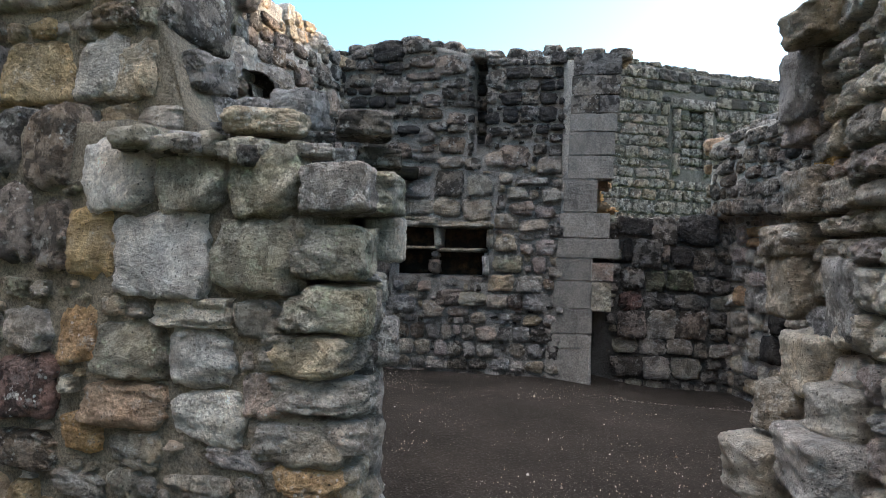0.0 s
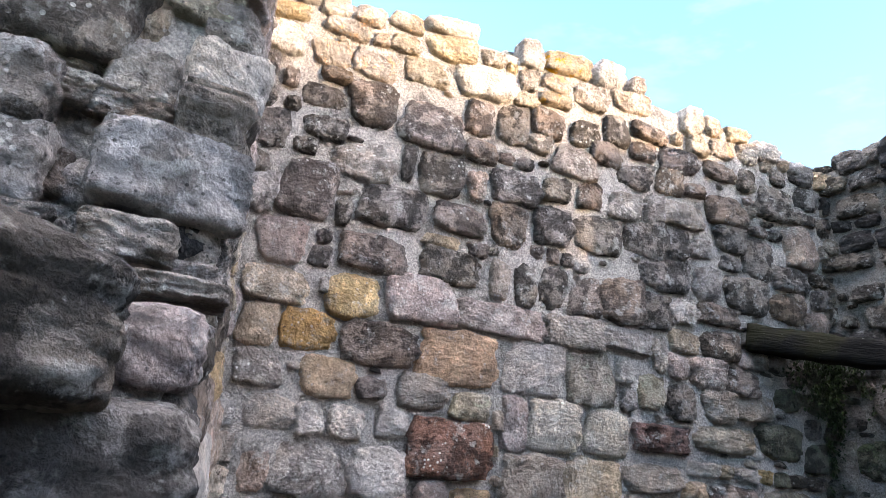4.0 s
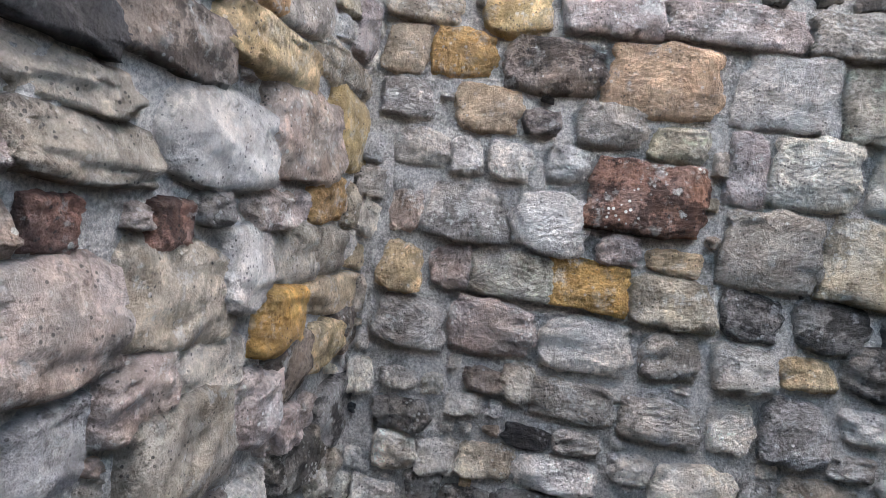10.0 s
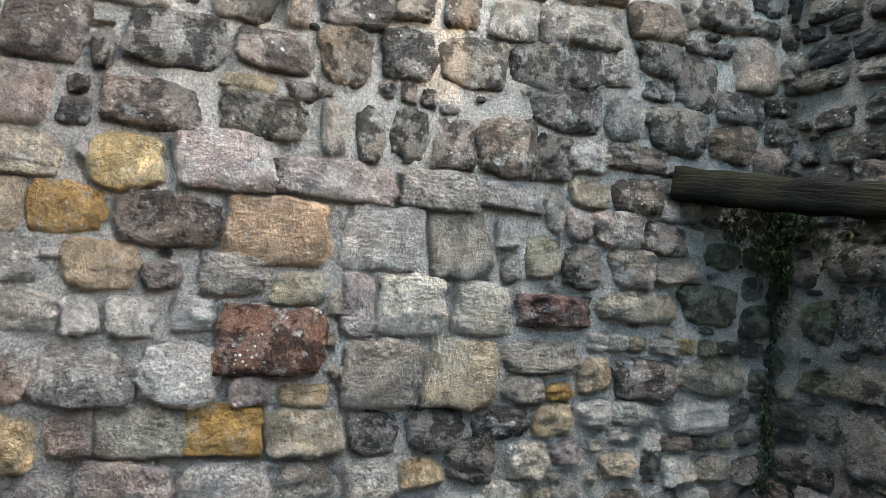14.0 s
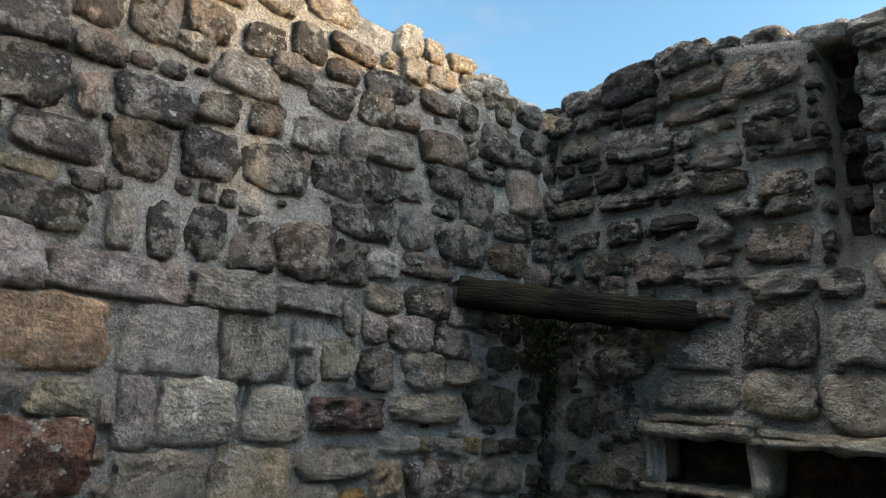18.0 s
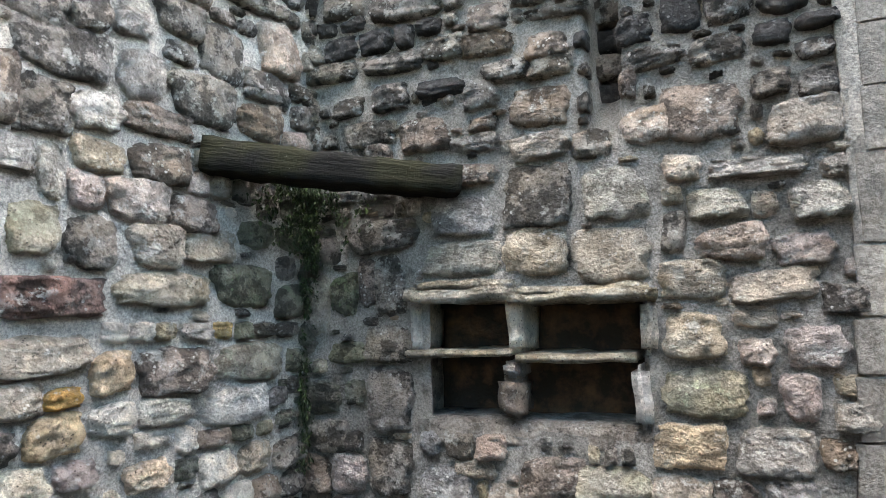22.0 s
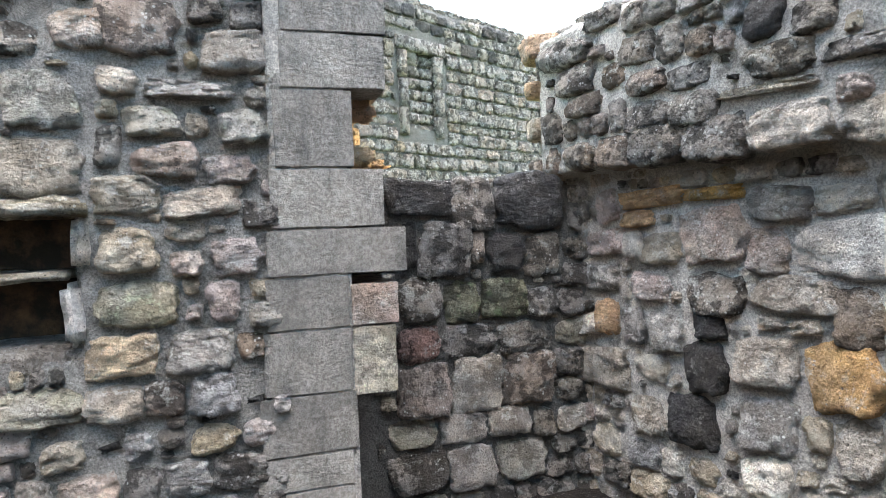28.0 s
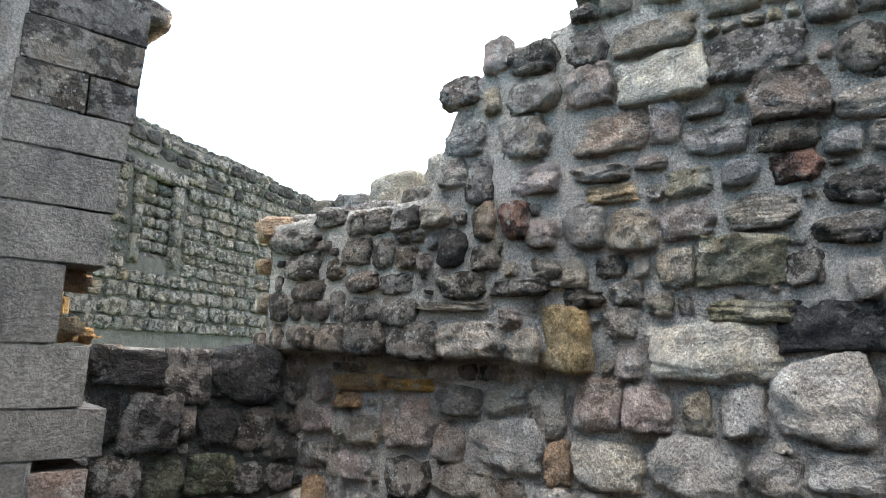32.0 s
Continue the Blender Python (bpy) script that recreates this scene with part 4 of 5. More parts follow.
pebbles = link_mesh("pebbles", pv, pf, [STONE["d"], STONE["n"], STONE["g"], STONE["b"]], indices=pi)
tagged(pebbles, "small grey and brown pebbles scattered over the floor", "gravel", kind="stuff")


# ---- unseen walls added far to the north-east to shade the room from the sun ----
sun_blocker = tagged(new("sun_blocker"), "unseen plain walls added far beyond the east wall to block the sun", "building", kind="structure")
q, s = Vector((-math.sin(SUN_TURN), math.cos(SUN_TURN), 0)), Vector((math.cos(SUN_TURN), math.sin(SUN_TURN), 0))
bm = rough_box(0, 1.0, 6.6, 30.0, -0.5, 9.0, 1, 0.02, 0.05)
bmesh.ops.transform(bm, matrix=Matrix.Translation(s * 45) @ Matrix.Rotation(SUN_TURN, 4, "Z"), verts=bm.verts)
part("range_wall", bm, STONE["g"], sun_blocker)
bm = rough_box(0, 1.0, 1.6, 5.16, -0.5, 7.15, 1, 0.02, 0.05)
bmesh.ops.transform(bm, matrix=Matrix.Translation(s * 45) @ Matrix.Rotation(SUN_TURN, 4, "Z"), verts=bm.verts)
part("range_wall", bm, STONE["g"], sun_blocker)


# ---- damp moss and hanging weed in the corner under the beam ----
rng = random.Random(61)
mv, mf, mi = [], [], []
for k in range(2600):
    v = 2.2 - abs(rng.gauss(0, 0.22)) if k % 4 else rng.uniform(0.7, 2.1)
    if v < 0.6:
        continue
    reach = 0.05 + 0.26 * fall((v - 1.65) / 0.45)
    away = abs(rng.gauss(0, reach * 0.6))
    if noise.noise(Vector((v * 7, away * 9, k % 2))) < -0.12:
        continue
    p = WEST.at(6.24 - away, v, 0.06 + 0.05 * rng.random()) if k % 2 else NORTH.at(-2.57 + away, v, 0.05 + 0.05 * rng.random())
    size, turn = rng.uniform(0.012, 0.034), rng.uniform(0, 6.28)
    side = Vector((math.cos(turn), math.sin(turn), rng.uniform(-0.4, 0.4))) * size * 0.4
    drop = Vector((rng.uniform(-0.4, 0.4), rng.uniform(-0.4, 0.4), -rng.uniform(0.3, 1.0))) * size * 1.3
    lift = (WEST.N + NORTH.N) * size * 0.5
    n0 = len(mv)
    mv += [p, p + drop * 0.5 + side + lift, p + drop, p + drop * 0.5 - side + lift]
    mf += [(n0, n0 + 1, n0 + 2), (n0, n0 + 2, n0 + 3)]
    mi += [0 if rng.random() < 0.7 else 1] * 2
moss = link_mesh("moss", mv, mf, [MOSS, WEED], smooth=False, indices=mi)
tagged(moss, "dark green damp moss and weed hanging in the corner", "moss", kind="stuff")
# ---- stones that can be told apart: centre, width, height in centimetres along each wall, and tone ----
def set_west_stones(wall):
    wall.lay([(303, 11, 15, 13, "d"), (320, 9, 19, 12, "d"), (343, 11, 26, 15, "d"), (395, 11, 15, 11, "d"), (453, 11, 21, 8, "d"), (290, 23, 18, 16, "g"), (307, 25, 16, 15, "g"), (326, 27, 22, 15, "g"), (353, 27, 31, 14, "g"), (372, 13, 30, 15, "d"), (404, 30, 30, 23, "g"), (410, 12, 10, 10, "d"), (425, 20, 21, 12, "g"), (448, 20, 23, 10, "g"), (471, 21, 22, 10, "g")])
    wall.lay([(493, 26, 21, 19, "g"), (290, 38, 24, 13, "d"), (340, 39, 19, 10, "k", "cob"), (359, 41, 18, 11, "g"), (388, 55, 30, 17, "g"), (426, 35, 12, 12, "g"), (448, 37, 29, 19, "g"), (480, 44, 28, 14, "g"), (287, 75, 30, 20, "g"), (320, 58, 17, 10, "n"), (333, 59, 13, 15, "g"), (355, 56, 33, 16, "b"), (413, 58, 17, 19, "g"), (435, 61, 24, 24, "u"), (458, 67, 18, 13, "g")])
    wall.lay([(475, 73, 22, 10, "g"), (492, 64, 18, 20, "b"), (507, 73, 16, 7, "g"), (280, 96, 18, 20, "y"), (299, 99, 17, 17, "i"), (320, 78, 34, 22, "i"), (356, 78, 35, 22, "p"), (387, 80, 22, 19, "g"), (414, 81, 23, 18, "g"), (436, 83, 20, 12, "y"), (458, 88, 23, 20, "d"), (486, 88, 20, 17, "g"), (506, 91, 15, 11, "i"), (535, 85, 20, 12, "g"), (278, 119, 14, 19, "i")])
    wall.lay([(324, 100, 33, 18, "m", "ash"), (351, 101, 33, 19, "o", "shard"), (362, 116, 16, 12, "i"), (382, 115, 21, 10, "g"), (385, 100, 32, 19, "g"), (413, 100, 22, 18, "d"), (441, 101, 27, 19, "d"), (472, 104, 27, 15, "d"), (482, 120, 22, 13, "b"), (498, 106, 20, 16, "g"), (500, 119, 13, 8, "o"), (518, 109, 18, 13, "g"), (543, 109, 25, 12, "g"), (578, 108, 40, 17, "g"), (281, 143, 23, 16, "p")])
    wall.lay([(299, 143, 13, 15, "p"), (302, 121, 34, 23, "g"), (316, 143, 18, 15, "p"), (335, 122, 29, 24, "p"), (368, 137, 42, 27, "r", "ash"), (415, 125, 34, 29, "b", "ash"), (450, 126, 33, 30, "b", "ash"), (489, 135, 40, 15, "g"), (518, 127, 17, 17, "g"), (547, 126, 35, 20, "n"), (587, 128, 41, 18, "g"), (272, 162, 22, 16, "g"), (304, 162, 27, 19, "g"), (325, 160, 15, 11, "n"), (338, 145, 16, 14, "g")])
    wall.lay([(352, 162, 26, 17, "b"), (377, 158, 21, 14, "m"), (402, 153, 14, 27, "g", "ash"), (425, 155, 30, 26, "p", "ash"), (458, 155, 25, 24, "p", "ash"), (494, 156, 38, 15, "r", "slab"), (540, 161, 44, 15, "b"), (582, 164, 35, 20, "m"), (268, 181, 18, 20, "g"), (291, 182, 26, 19, "o"), (327, 181, 39, 21, "n"), (367, 181, 42, 27, "o", "ash"), (410, 182, 33, 28, "p", "ash"), (446, 183, 30, 30, "m"), (486, 182, 18, 21, "m")])
    wall.lay([(507, 178, 20, 21, "d"), (535, 179, 26, 19, "b"), (563, 182, 28, 16, "g"), (272, 201, 30, 17, "g"), (309, 202, 26, 23, "y", "cob"), (345, 207, 38, 24, "g"), (389, 205, 50, 17, "i", "ash"), (434, 206, 36, 18, "l", "ash"), (469, 207, 30, 13, "g", "ash"), (491, 203, 10, 21, "g"), (504, 198, 14, 15, "g"), (525, 197, 29, 18, "i"), (552, 196, 24, 17, "n"), (270, 222, 24, 22, "o"), (290, 218, 11, 11, "d")])
    wall.lay([(316, 225, 34, 19, "g"), (357, 227, 33, 18, "d"), (386, 226, 12, 22, "g"), (401, 226, 12, 25, "g"), (418, 228, 18, 24, "n", "cob"), (438, 227, 19, 23, "k", "shard"), (463, 229, 29, 27, "d"), (487, 227, 18, 23, "k", "shard"), (506, 231, 23, 17, "d"), (509, 213, 22, 14, "g"), (535, 215, 28, 18, "g"), (255, 243, 18, 20, "n"), (278, 250, 27, 30, "b"), (297, 243, 8, 15, "o"), (322, 251, 35, 22, "g")])
    wall.lay([(350, 239, 21, 7, "n"), (371, 239, 13, 8, "n"), (492, 252, 38, 22, "g"), (526, 252, 22, 22, "g", "cob"), (534, 234, 32, 13, "l", "slab"), (556, 250, 36, 23, "d"), (590, 249, 26, 20, "d"), (249, 258, 18, 11, "d"), (272, 272, 13, 9, "g"), (303, 271, 33, 20, "n"), (359, 254, 30, 17, "d"), (366, 274, 11, 17, "n"), (387, 257, 23, 24, "i"), (415, 263, 25, 23, "d"), (444, 265, 33, 23, "n")])
    wall.lay([(478, 270, 32, 23, "g"), (501, 273, 17, 22, "d"), (520, 273, 16, 13, "o"), (542, 269, 15, 11, "g"), (595, 268, 29, 17, "k"), (246, 293, 16, 12, "p"), (252, 277, 23, 20, "d"), (280, 284, 23, 13, "n"), (326, 277, 8, 20, "g"), (345, 277, 26, 27, "d"), (367, 296, 19, 14, "n"), (390, 280, 32, 20, "d"), (416, 286, 18, 16, "n"), (438, 288, 17, 18, "g"), (463, 287, 24, 18, "n")])
    wall.lay([(483, 290, 14, 22, "n"), (503, 292, 33, 17, "d"), (542, 284, 25, 17, "n"), (566, 277, 25, 29, "g"), (603, 293, 28, 29, "d"), (244, 310, 16, 14, "p"), (277, 301, 22, 12, "n"), (281, 315, 16, 9, "n"), (302, 304, 26, 24, "d"), (336, 302, 37, 26, "d"), (363, 315, 17, 20, "n"), (383, 318, 21, 24, "d"), (401, 311, 16, 12, "n"), (426, 306, 30, 20, "d"), (447, 317, 21, 15, "n")])
    wall.lay([(468, 308, 24, 15, "d"), (495, 312, 21, 19, "n"), (514, 311, 16, 10, "g"), (540, 303, 33, 19, "d"), (580, 319, 31, 24, "d"), (251, 328, 21, 19, "p"), (276, 326, 21, 14, "c"), (300, 329, 24, 19, "c"), (329, 333, 26, 16, "b"), (364, 338, 37, 21, "p"), (390, 336, 17, 10, "b"), (406, 325, 22, 19, "n"), (432, 326, 20, 18, "d"), (454, 335, 18, 20, "d"), (474, 327, 19, 14, "n")])
    wall.lay([(502, 327, 29, 16, "n"), (535, 330, 26, 14, "n"), (584, 339, 14, 13, "d"), (250, 344, 24, 11, "y"), (256, 357, 18, 12, "p"), (274, 355, 16, 13, "p"), (282, 344, 24, 11, "c"), (293, 356, 17, 13, "c"), (313, 360, 20, 12, "c"), (314, 346, 17, 12, "b"), (341, 352, 30, 16, "y"), (367, 356, 16, 12, "b"), (391, 349, 12, 15, "b"), (409, 353, 19, 12, "c"), (410, 342, 22, 10, "c")])
    wall.lay([(433, 351, 25, 15, "b"), (463, 357, 30, 14, "c"), (478, 341, 27, 12, "n"), (512, 360, 17, 21, "p"), (516, 343, 15, 14, "b"), (529, 361, 14, 16, "c"), (535, 346, 20, 14, "c"), (548, 360, 19, 11, "c"), (556, 349, 17, 15, "b"), (574, 355, 20, 15, "p"), (605, 346, 19, 15, "d"), (340, 366, 31, 12, "p"), (392, 368, 16, 19, "p"), (417, 369, 33, 17, "c"), (447, 371, 20, 17, "p")])
    wall.lay([(468, 371, 12, 14, "b"), (481, 375, 14, 19, "p"), (497, 375, 17, 16, "c")])


def set_north_stones(wall):
    wall.lay([(-208, 52, 25, 11, "d"), (-255, 68, 25, 20, "u"), (-231, 69, 20, 20, "g"), (-207, 74, 23, 26, "d"), (-178, 66, 27, 20, "u"), (-162, 76, 20, 8, "g"), (-143, 61, 24, 18, "b"), (-125, 74, 30, 19, "g"), (-116, 60, 26, 13, "g"), (-99, 74, 31, 16, "m"), (-71, 72, 24, 16, "b"), (-51, 72, 16, 16, "g"), (-31, 73, 21, 21, "u"), (-267, 89, 12, 18, "d"), (-245, 87, 25, 17, "b")])
    wall.lay([(-67, 92, 28, 18, "y", "ash"), (-35, 91, 27, 20, "g"), (-249, 107, 24, 18, "g"), (-228, 110, 13, 13, "u"), (-207, 107, 25, 31, "g"), (-60, 114, 32, 20, "m"), (-25, 113, 14, 18, "g"), (-233, 131, 23, 12, "m"), (-207, 135, 27, 19, "d"), (-63, 138, 24, 20, "b"), (-39, 131, 14, 11, "i"), (-38, 121, 7, 8, "y"), (-18, 133, 22, 17, "g"), (-251, 155, 14, 30, "u"), (-235, 161, 18, 22, "m")])
    wall.lay([(-62, 161, 26, 17, "b"), (-39, 145, 17, 9, "g"), (-31, 158, 32, 14, "b"), (-220, 167, 11, 25, "g"), (-207, 165, 18, 31, "d"), (-167, 176, 40, 17, "m"), (-130, 178, 31, 23, "b"), (-95, 174, 35, 25, "b"), (-68, 182, 10, 18, "d"), (-46, 176, 27, 15, "i"), (-19, 172, 22, 13, "i"), (-212, 191, 41, 18, "d"), (-166, 198, 31, 20, "u", "ash"), (-128, 204, 32, 29, "d", "ash"), (-92, 202, 29, 24, "m")])
    wall.lay([(-50, 193, 23, 13, "m"), (-34, 207, 35, 8, "l", "slab"), (-32, 191, 10, 11, "b"), (-12, 191, 21, 15, "m"), (-7, 204, 9, 9, "g"), (-159, 218, 22, 11, "n"), (-126, 228, 29, 14, "b"), (-101, 226, 17, 14, "d"), (-81, 231, 28, 17, "b"), (-63, 210, 16, 12, "g"), (-15, 224, 27, 19, "b"), (-218, 247, 33, 15, "d"), (-186, 242, 28, 18, "g"), (-160, 234, 27, 9, "g"), (-154, 243, 15, 7, "g")])
    wall.lay([(-125, 248, 31, 21, "g", "cob"), (-89, 252, 18, 14, "g"), (-54, 234, 33, 25, "d"), (-26, 243, 15, 13, "d"), (-9, 240, 14, 13, "g"), (-232, 264, 20, 12, "d"), (-206, 265, 21, 15, "g"), (-177, 266, 25, 10, "b"), (-155, 258, 18, 15, "b"), (-142, 269, 24, 11, "g"), (-119, 266, 21, 10, "d"), (-72, 262, 26, 10, "d"), (-46, 261, 22, 13, "d"), (-9, 255, 14, 9, "g"), (-244, 286, 31, 11, "d")])
    wall.lay([(-205, 285, 33, 12, "d"), (-176, 287, 25, 13, "g"), (-151, 284, 27, 12, "b"), (-121, 278, 21, 14, "g"), (-116, 294, 29, 5, "l", "slab"), (-85, 277, 26, 14, "d"), (-197, 319, 41, 22, "d"), (-150, 299, 21, 16, "n"), (-129, 306, 18, 13, "g"), (-125, 317, 26, 11, "n"), (-87, 301, 23, 14, "d"), (-235, 324, 26, 16, "d"), (-196, 336, 21, 13, "d"), (-161, 327, 41, 10, "d"), (-130, 340, 37, 23, "d")])
    wall.lay([(-81, 321, 32, 23, "d"), (-237, 355, 22, 12, "d"), (-202, 357, 35, 25, "d"), (-167, 362, 29, 16, "d"), (-161, 344, 30, 14, "d")])


def set_recess_stones(wall):
    wall.lay([(21, 161, 37, 21, "k", "ash"), (53, 156, 28, 31, "d", "ash"), (90, 157, 43, 35, "k"), (5, 162, 11, 15, "k"), (34, 129, 31, 33, "d", "ash"), (12, 132, 11, 27, "k"), (55, 129, 9, 19, "n"), (73, 126, 24, 23, "k"), (97, 123, 23, 27, "d"), (18, 100, 26, 26, "d"), (44, 97, 23, 25, "v"), (71, 98, 28, 24, "v", "ash"), (96, 94, 21, 18, "d"), (17, 73, 27, 23, "r", "cob"), (48, 73, 33, 21, "d")])
    wall.lay([(84, 73, 33, 20, "d"), (18, 46, 32, 31, "n", "ash"), (51, 46, 31, 34, "g", "ash"), (84, 47, 33, 32, "n", "ash"), (10, 21, 29, 18, "m"), (42, 20, 30, 19, "g"), (72, 22, 27, 18, "g"), (94, 19, 14, 18, "d"), (13, -2, 36, 26, "d"), (47, -4, 29, 27, "g"), (79, -3, 33, 24, "m")])


def set_east_stones(wall):
    wall.lay([(14, 8, 21, 18, "g"), (45, 29, 24, 22, "g"), (113, 14, 25, 20, "g"), (10, 53, 42, 25, "g", "slab"), (75, 33, 28, 28, "k"), (115, 41, 28, 28, "u"), (138, 41, 12, 16, "b"), (155, 39, 19, 26, "b"), (47, 58, 24, 15, "g"), (83, 63, 25, 27, "k"), (114, 70, 31, 25, "g"), (150, 69, 32, 31, "o"), (3, 79, 17, 14, "g"), (17, 84, 16, 21, "o"), (36, 81, 19, 23, "g")])
    wall.lay([(59, 79, 22, 21, "g"), (86, 86, 19, 15, "k"), (156, 96, 19, 27, "n"), (13, 107, 27, 17, "g"), (50, 104, 27, 16, "i"), (89, 102, 32, 22, "d"), (128, 105, 41, 18, "b"), (182, 119, 14, 23, "o"), (18, 129, 30, 16, "i"), (39, 128, 12, 17, "p"), (41, 143, 23, 10, "o"), (57, 125, 24, 18, "b"), (89, 133, 39, 29, "g"), (117, 125, 19, 23, "g"), (152, 126, 45, 27, "p")])
    wall.lay([(207, 121, 36, 23, "p"), (247, 125, 39, 27, "p"), (279, 125, 21, 18, "g"), (305, 128, 26, 17, "p"), (20, 151, 15, 20, "i"), (50, 154, 41, 10, "o", "slab"), (89, 154, 33, 7, "o", "slab"), (123, 147, 31, 17, "g"), (151, 147, 25, 13, "g"), (175, 145, 22, 30, "g"), (203, 149, 24, 26, "i"), (227, 149, 22, 22, "i"), (249, 148, 13, 20, "g"), (269, 151, 18, 23, "p"), (298, 157, 38, 36, "p")])
    wall.lay([(14, 181, 26, 15, "b", "cob"), (39, 181, 24, 18, "d", "cob"), (66, 181, 31, 20, "d", "cob"), (100, 180, 32, 21, "d", "cob"), (136, 180, 36, 20, "g"), (167, 177, 20, 18, "b"), (189, 181, 24, 33, "y", "ash"), (219, 171, 11, 18, "i"), (257, 176, 53, 27, "p"), (304, 187, 39, 23, "k", "shard"), (63, 197, 27, 16, "g", "cob"), (90, 196, 27, 17, "g", "cob"), (126, 198, 43, 5, "l", "slab"), (162, 191, 13, 11, "i"), (166, 207, 30, 9, "d")])
    wall.lay([(197, 201, 21, 10, "d"), (215, 189, 18, 15, "g"), (273, 194, 34, 10, "m", "slab"), (317, 207, 13, 19, "p"), (11, 227, 29, 17, "d", "cob"), (17, 211, 26, 13, "u", "cob"), (42, 223, 17, 13, "g", "cob"), (62, 215, 23, 13, "u", "cob"), (78, 231, 15, 18, "d", "cob"), (88, 212, 25, 12, "u", "cob"), (95, 228, 15, 14, "d", "cob"), (127, 231, 17, 22, "k", "cob"), (132, 209, 30, 15, "d"), (148, 225, 18, 16, "d"), (179, 217, 16, 12, "g")])
    wall.lay([(194, 214, 12, 16, "g"), (242, 215, 18, 19, "g"), (271, 217, 36, 23, "m", "shard"), (296, 213, 15, 17, "d"), (312, 228, 26, 13, "d"), (1, 244, 43, 16, "d", "cob"), (57, 234, 23, 17, "u", "cob"), (146, 244, 14, 21, "n"), (164, 243, 17, 20, "r"), (178, 236, 18, 17, "g"), (198, 239, 21, 23, "g"), (222, 236, 24, 23, "g"), (248, 238, 26, 19, "i"), (280, 239, 30, 17, "l"), (316, 246, 22, 15, "d")])
    wall.lay([(33, 257, 25, 12, "d", "cob"), (126, 275, 18, 19, "g"), (143, 268, 17, 27, "d"), (171, 265, 32, 16, "g"), (205, 266, 32, 9, "g"), (213, 255, 26, 10, "y", "slab"), (250, 256, 21, 14, "m"), (273, 259, 17, 15, "u", "cob"), (293, 272, 24, 14, "d"), (295, 258, 21, 15, "r"), (133, 292, 27, 18, "u"), (168, 289, 29, 25, "g"), (211, 288, 43, 23, "g"), (240, 288, 15, 22, "i"), (259, 293, 18, 10, "g")])
    wall.lay([(262, 276, 29, 15, "u"), (294, 292, 32, 24, "n", "ash"), (172, 313, 31, 22, "g"), (202, 315, 25, 24, "i"), (239, 313, 44, 26, "p", "ash"), (282, 315, 40, 25, "d", "ash"), (323, 307, 18, 23, "d"), (129, 323, 26, 18, "n"), (138, 339, 16, 15, "g"), (153, 339, 15, 21, "g"), (171, 333, 31, 17, "d"), (200, 337, 24, 23, "d"), (236, 337, 41, 19, "b")])


def set_south_stones(wall):
    wall.lay([(124, 139, 42, 13, "k", "ash"), (137, 157, 29, 16, "d"), (174, 167, 34, 19, "n"), (202, 170, 15, 16, "o"), (164, 143, 35, 15, "n", "ash"), (207, 152, 54, 15, "y"), (264, 162, 55, 13, "b"), (105, 124, 27, 8, "g"), (108, 114, 32, 11, "g"), (103, 138, 10, 16, "d"), (137, 126, 31, 9, "b"), (143, 116, 36, 12, "b"), (186, 125, 44, 24, "p", "cob"), (231, 135, 50, 28, "g"), (279, 143, 46, 26, "y")])
    wall.lay([(112, 102, 30, 12, "g"), (135, 102, 13, 10, "r"), (167, 103, 15, 11, "r"), (180, 108, 12, 8, "d"), (211, 110, 27, 11, "i"), (255, 116, 30, 16, "o"), (109, 89, 21, 14, "m"), (137, 86, 33, 21, "g"), (171, 89, 41, 23, "g"), (200, 94, 25, 22, "p"), (223, 77, 28, 19, "o"), (271, 82, 69, 15, "y"), (205, 61, 19, 9, "i"), (290, 67, 38, 19, "n"), (229, 96, 37, 16, "p")])
    wall.lay([(252, 98, 43, 16, "b"), (138, 173, 25, 13, "d"), (174, 205, 25, 14, "n", "ash"), (202, 211, 41, 23, "l", "ash"), (151, 189, 38, 17, "d"), (197, 196, 43, 14, "b"), (250, 204, 32, 16, "y"), (234, 231, 16, 11, "i"), (282, 183, 32, 22, "i"), (225, 177, 39, 26, "g"), (159, 69, 22, 15, "g"), (179, 52, 39, 26, "g"), (186, 69, 33, 16, "p"), (212, 53, 23, 20, "i"), (232, 61, 31, 24, "n")])
    wall.lay([(263, 64, 30, 17, "y"), (136, 64, 19, 16, "u"), (245, 27, 35, 18, "d"), (278, 35, 40, 26, "d"), (176, 272, 34, 20, "i"), (143, 254, 28, 15, "g"), (192, 250, 39, 14, "y"), (222, 284, 25, 22, "i"), (160, 233, 37, 16, "g"), (128, 221, 27, 14, "p"), (179, 295, 45, 20, "y"), (236, 239, 26, 16, "i"), (144, 203, 26, 11, "g"), (142, 204, 44, 18, "d"), (138, 176, 31, 15, "k", "cob")])


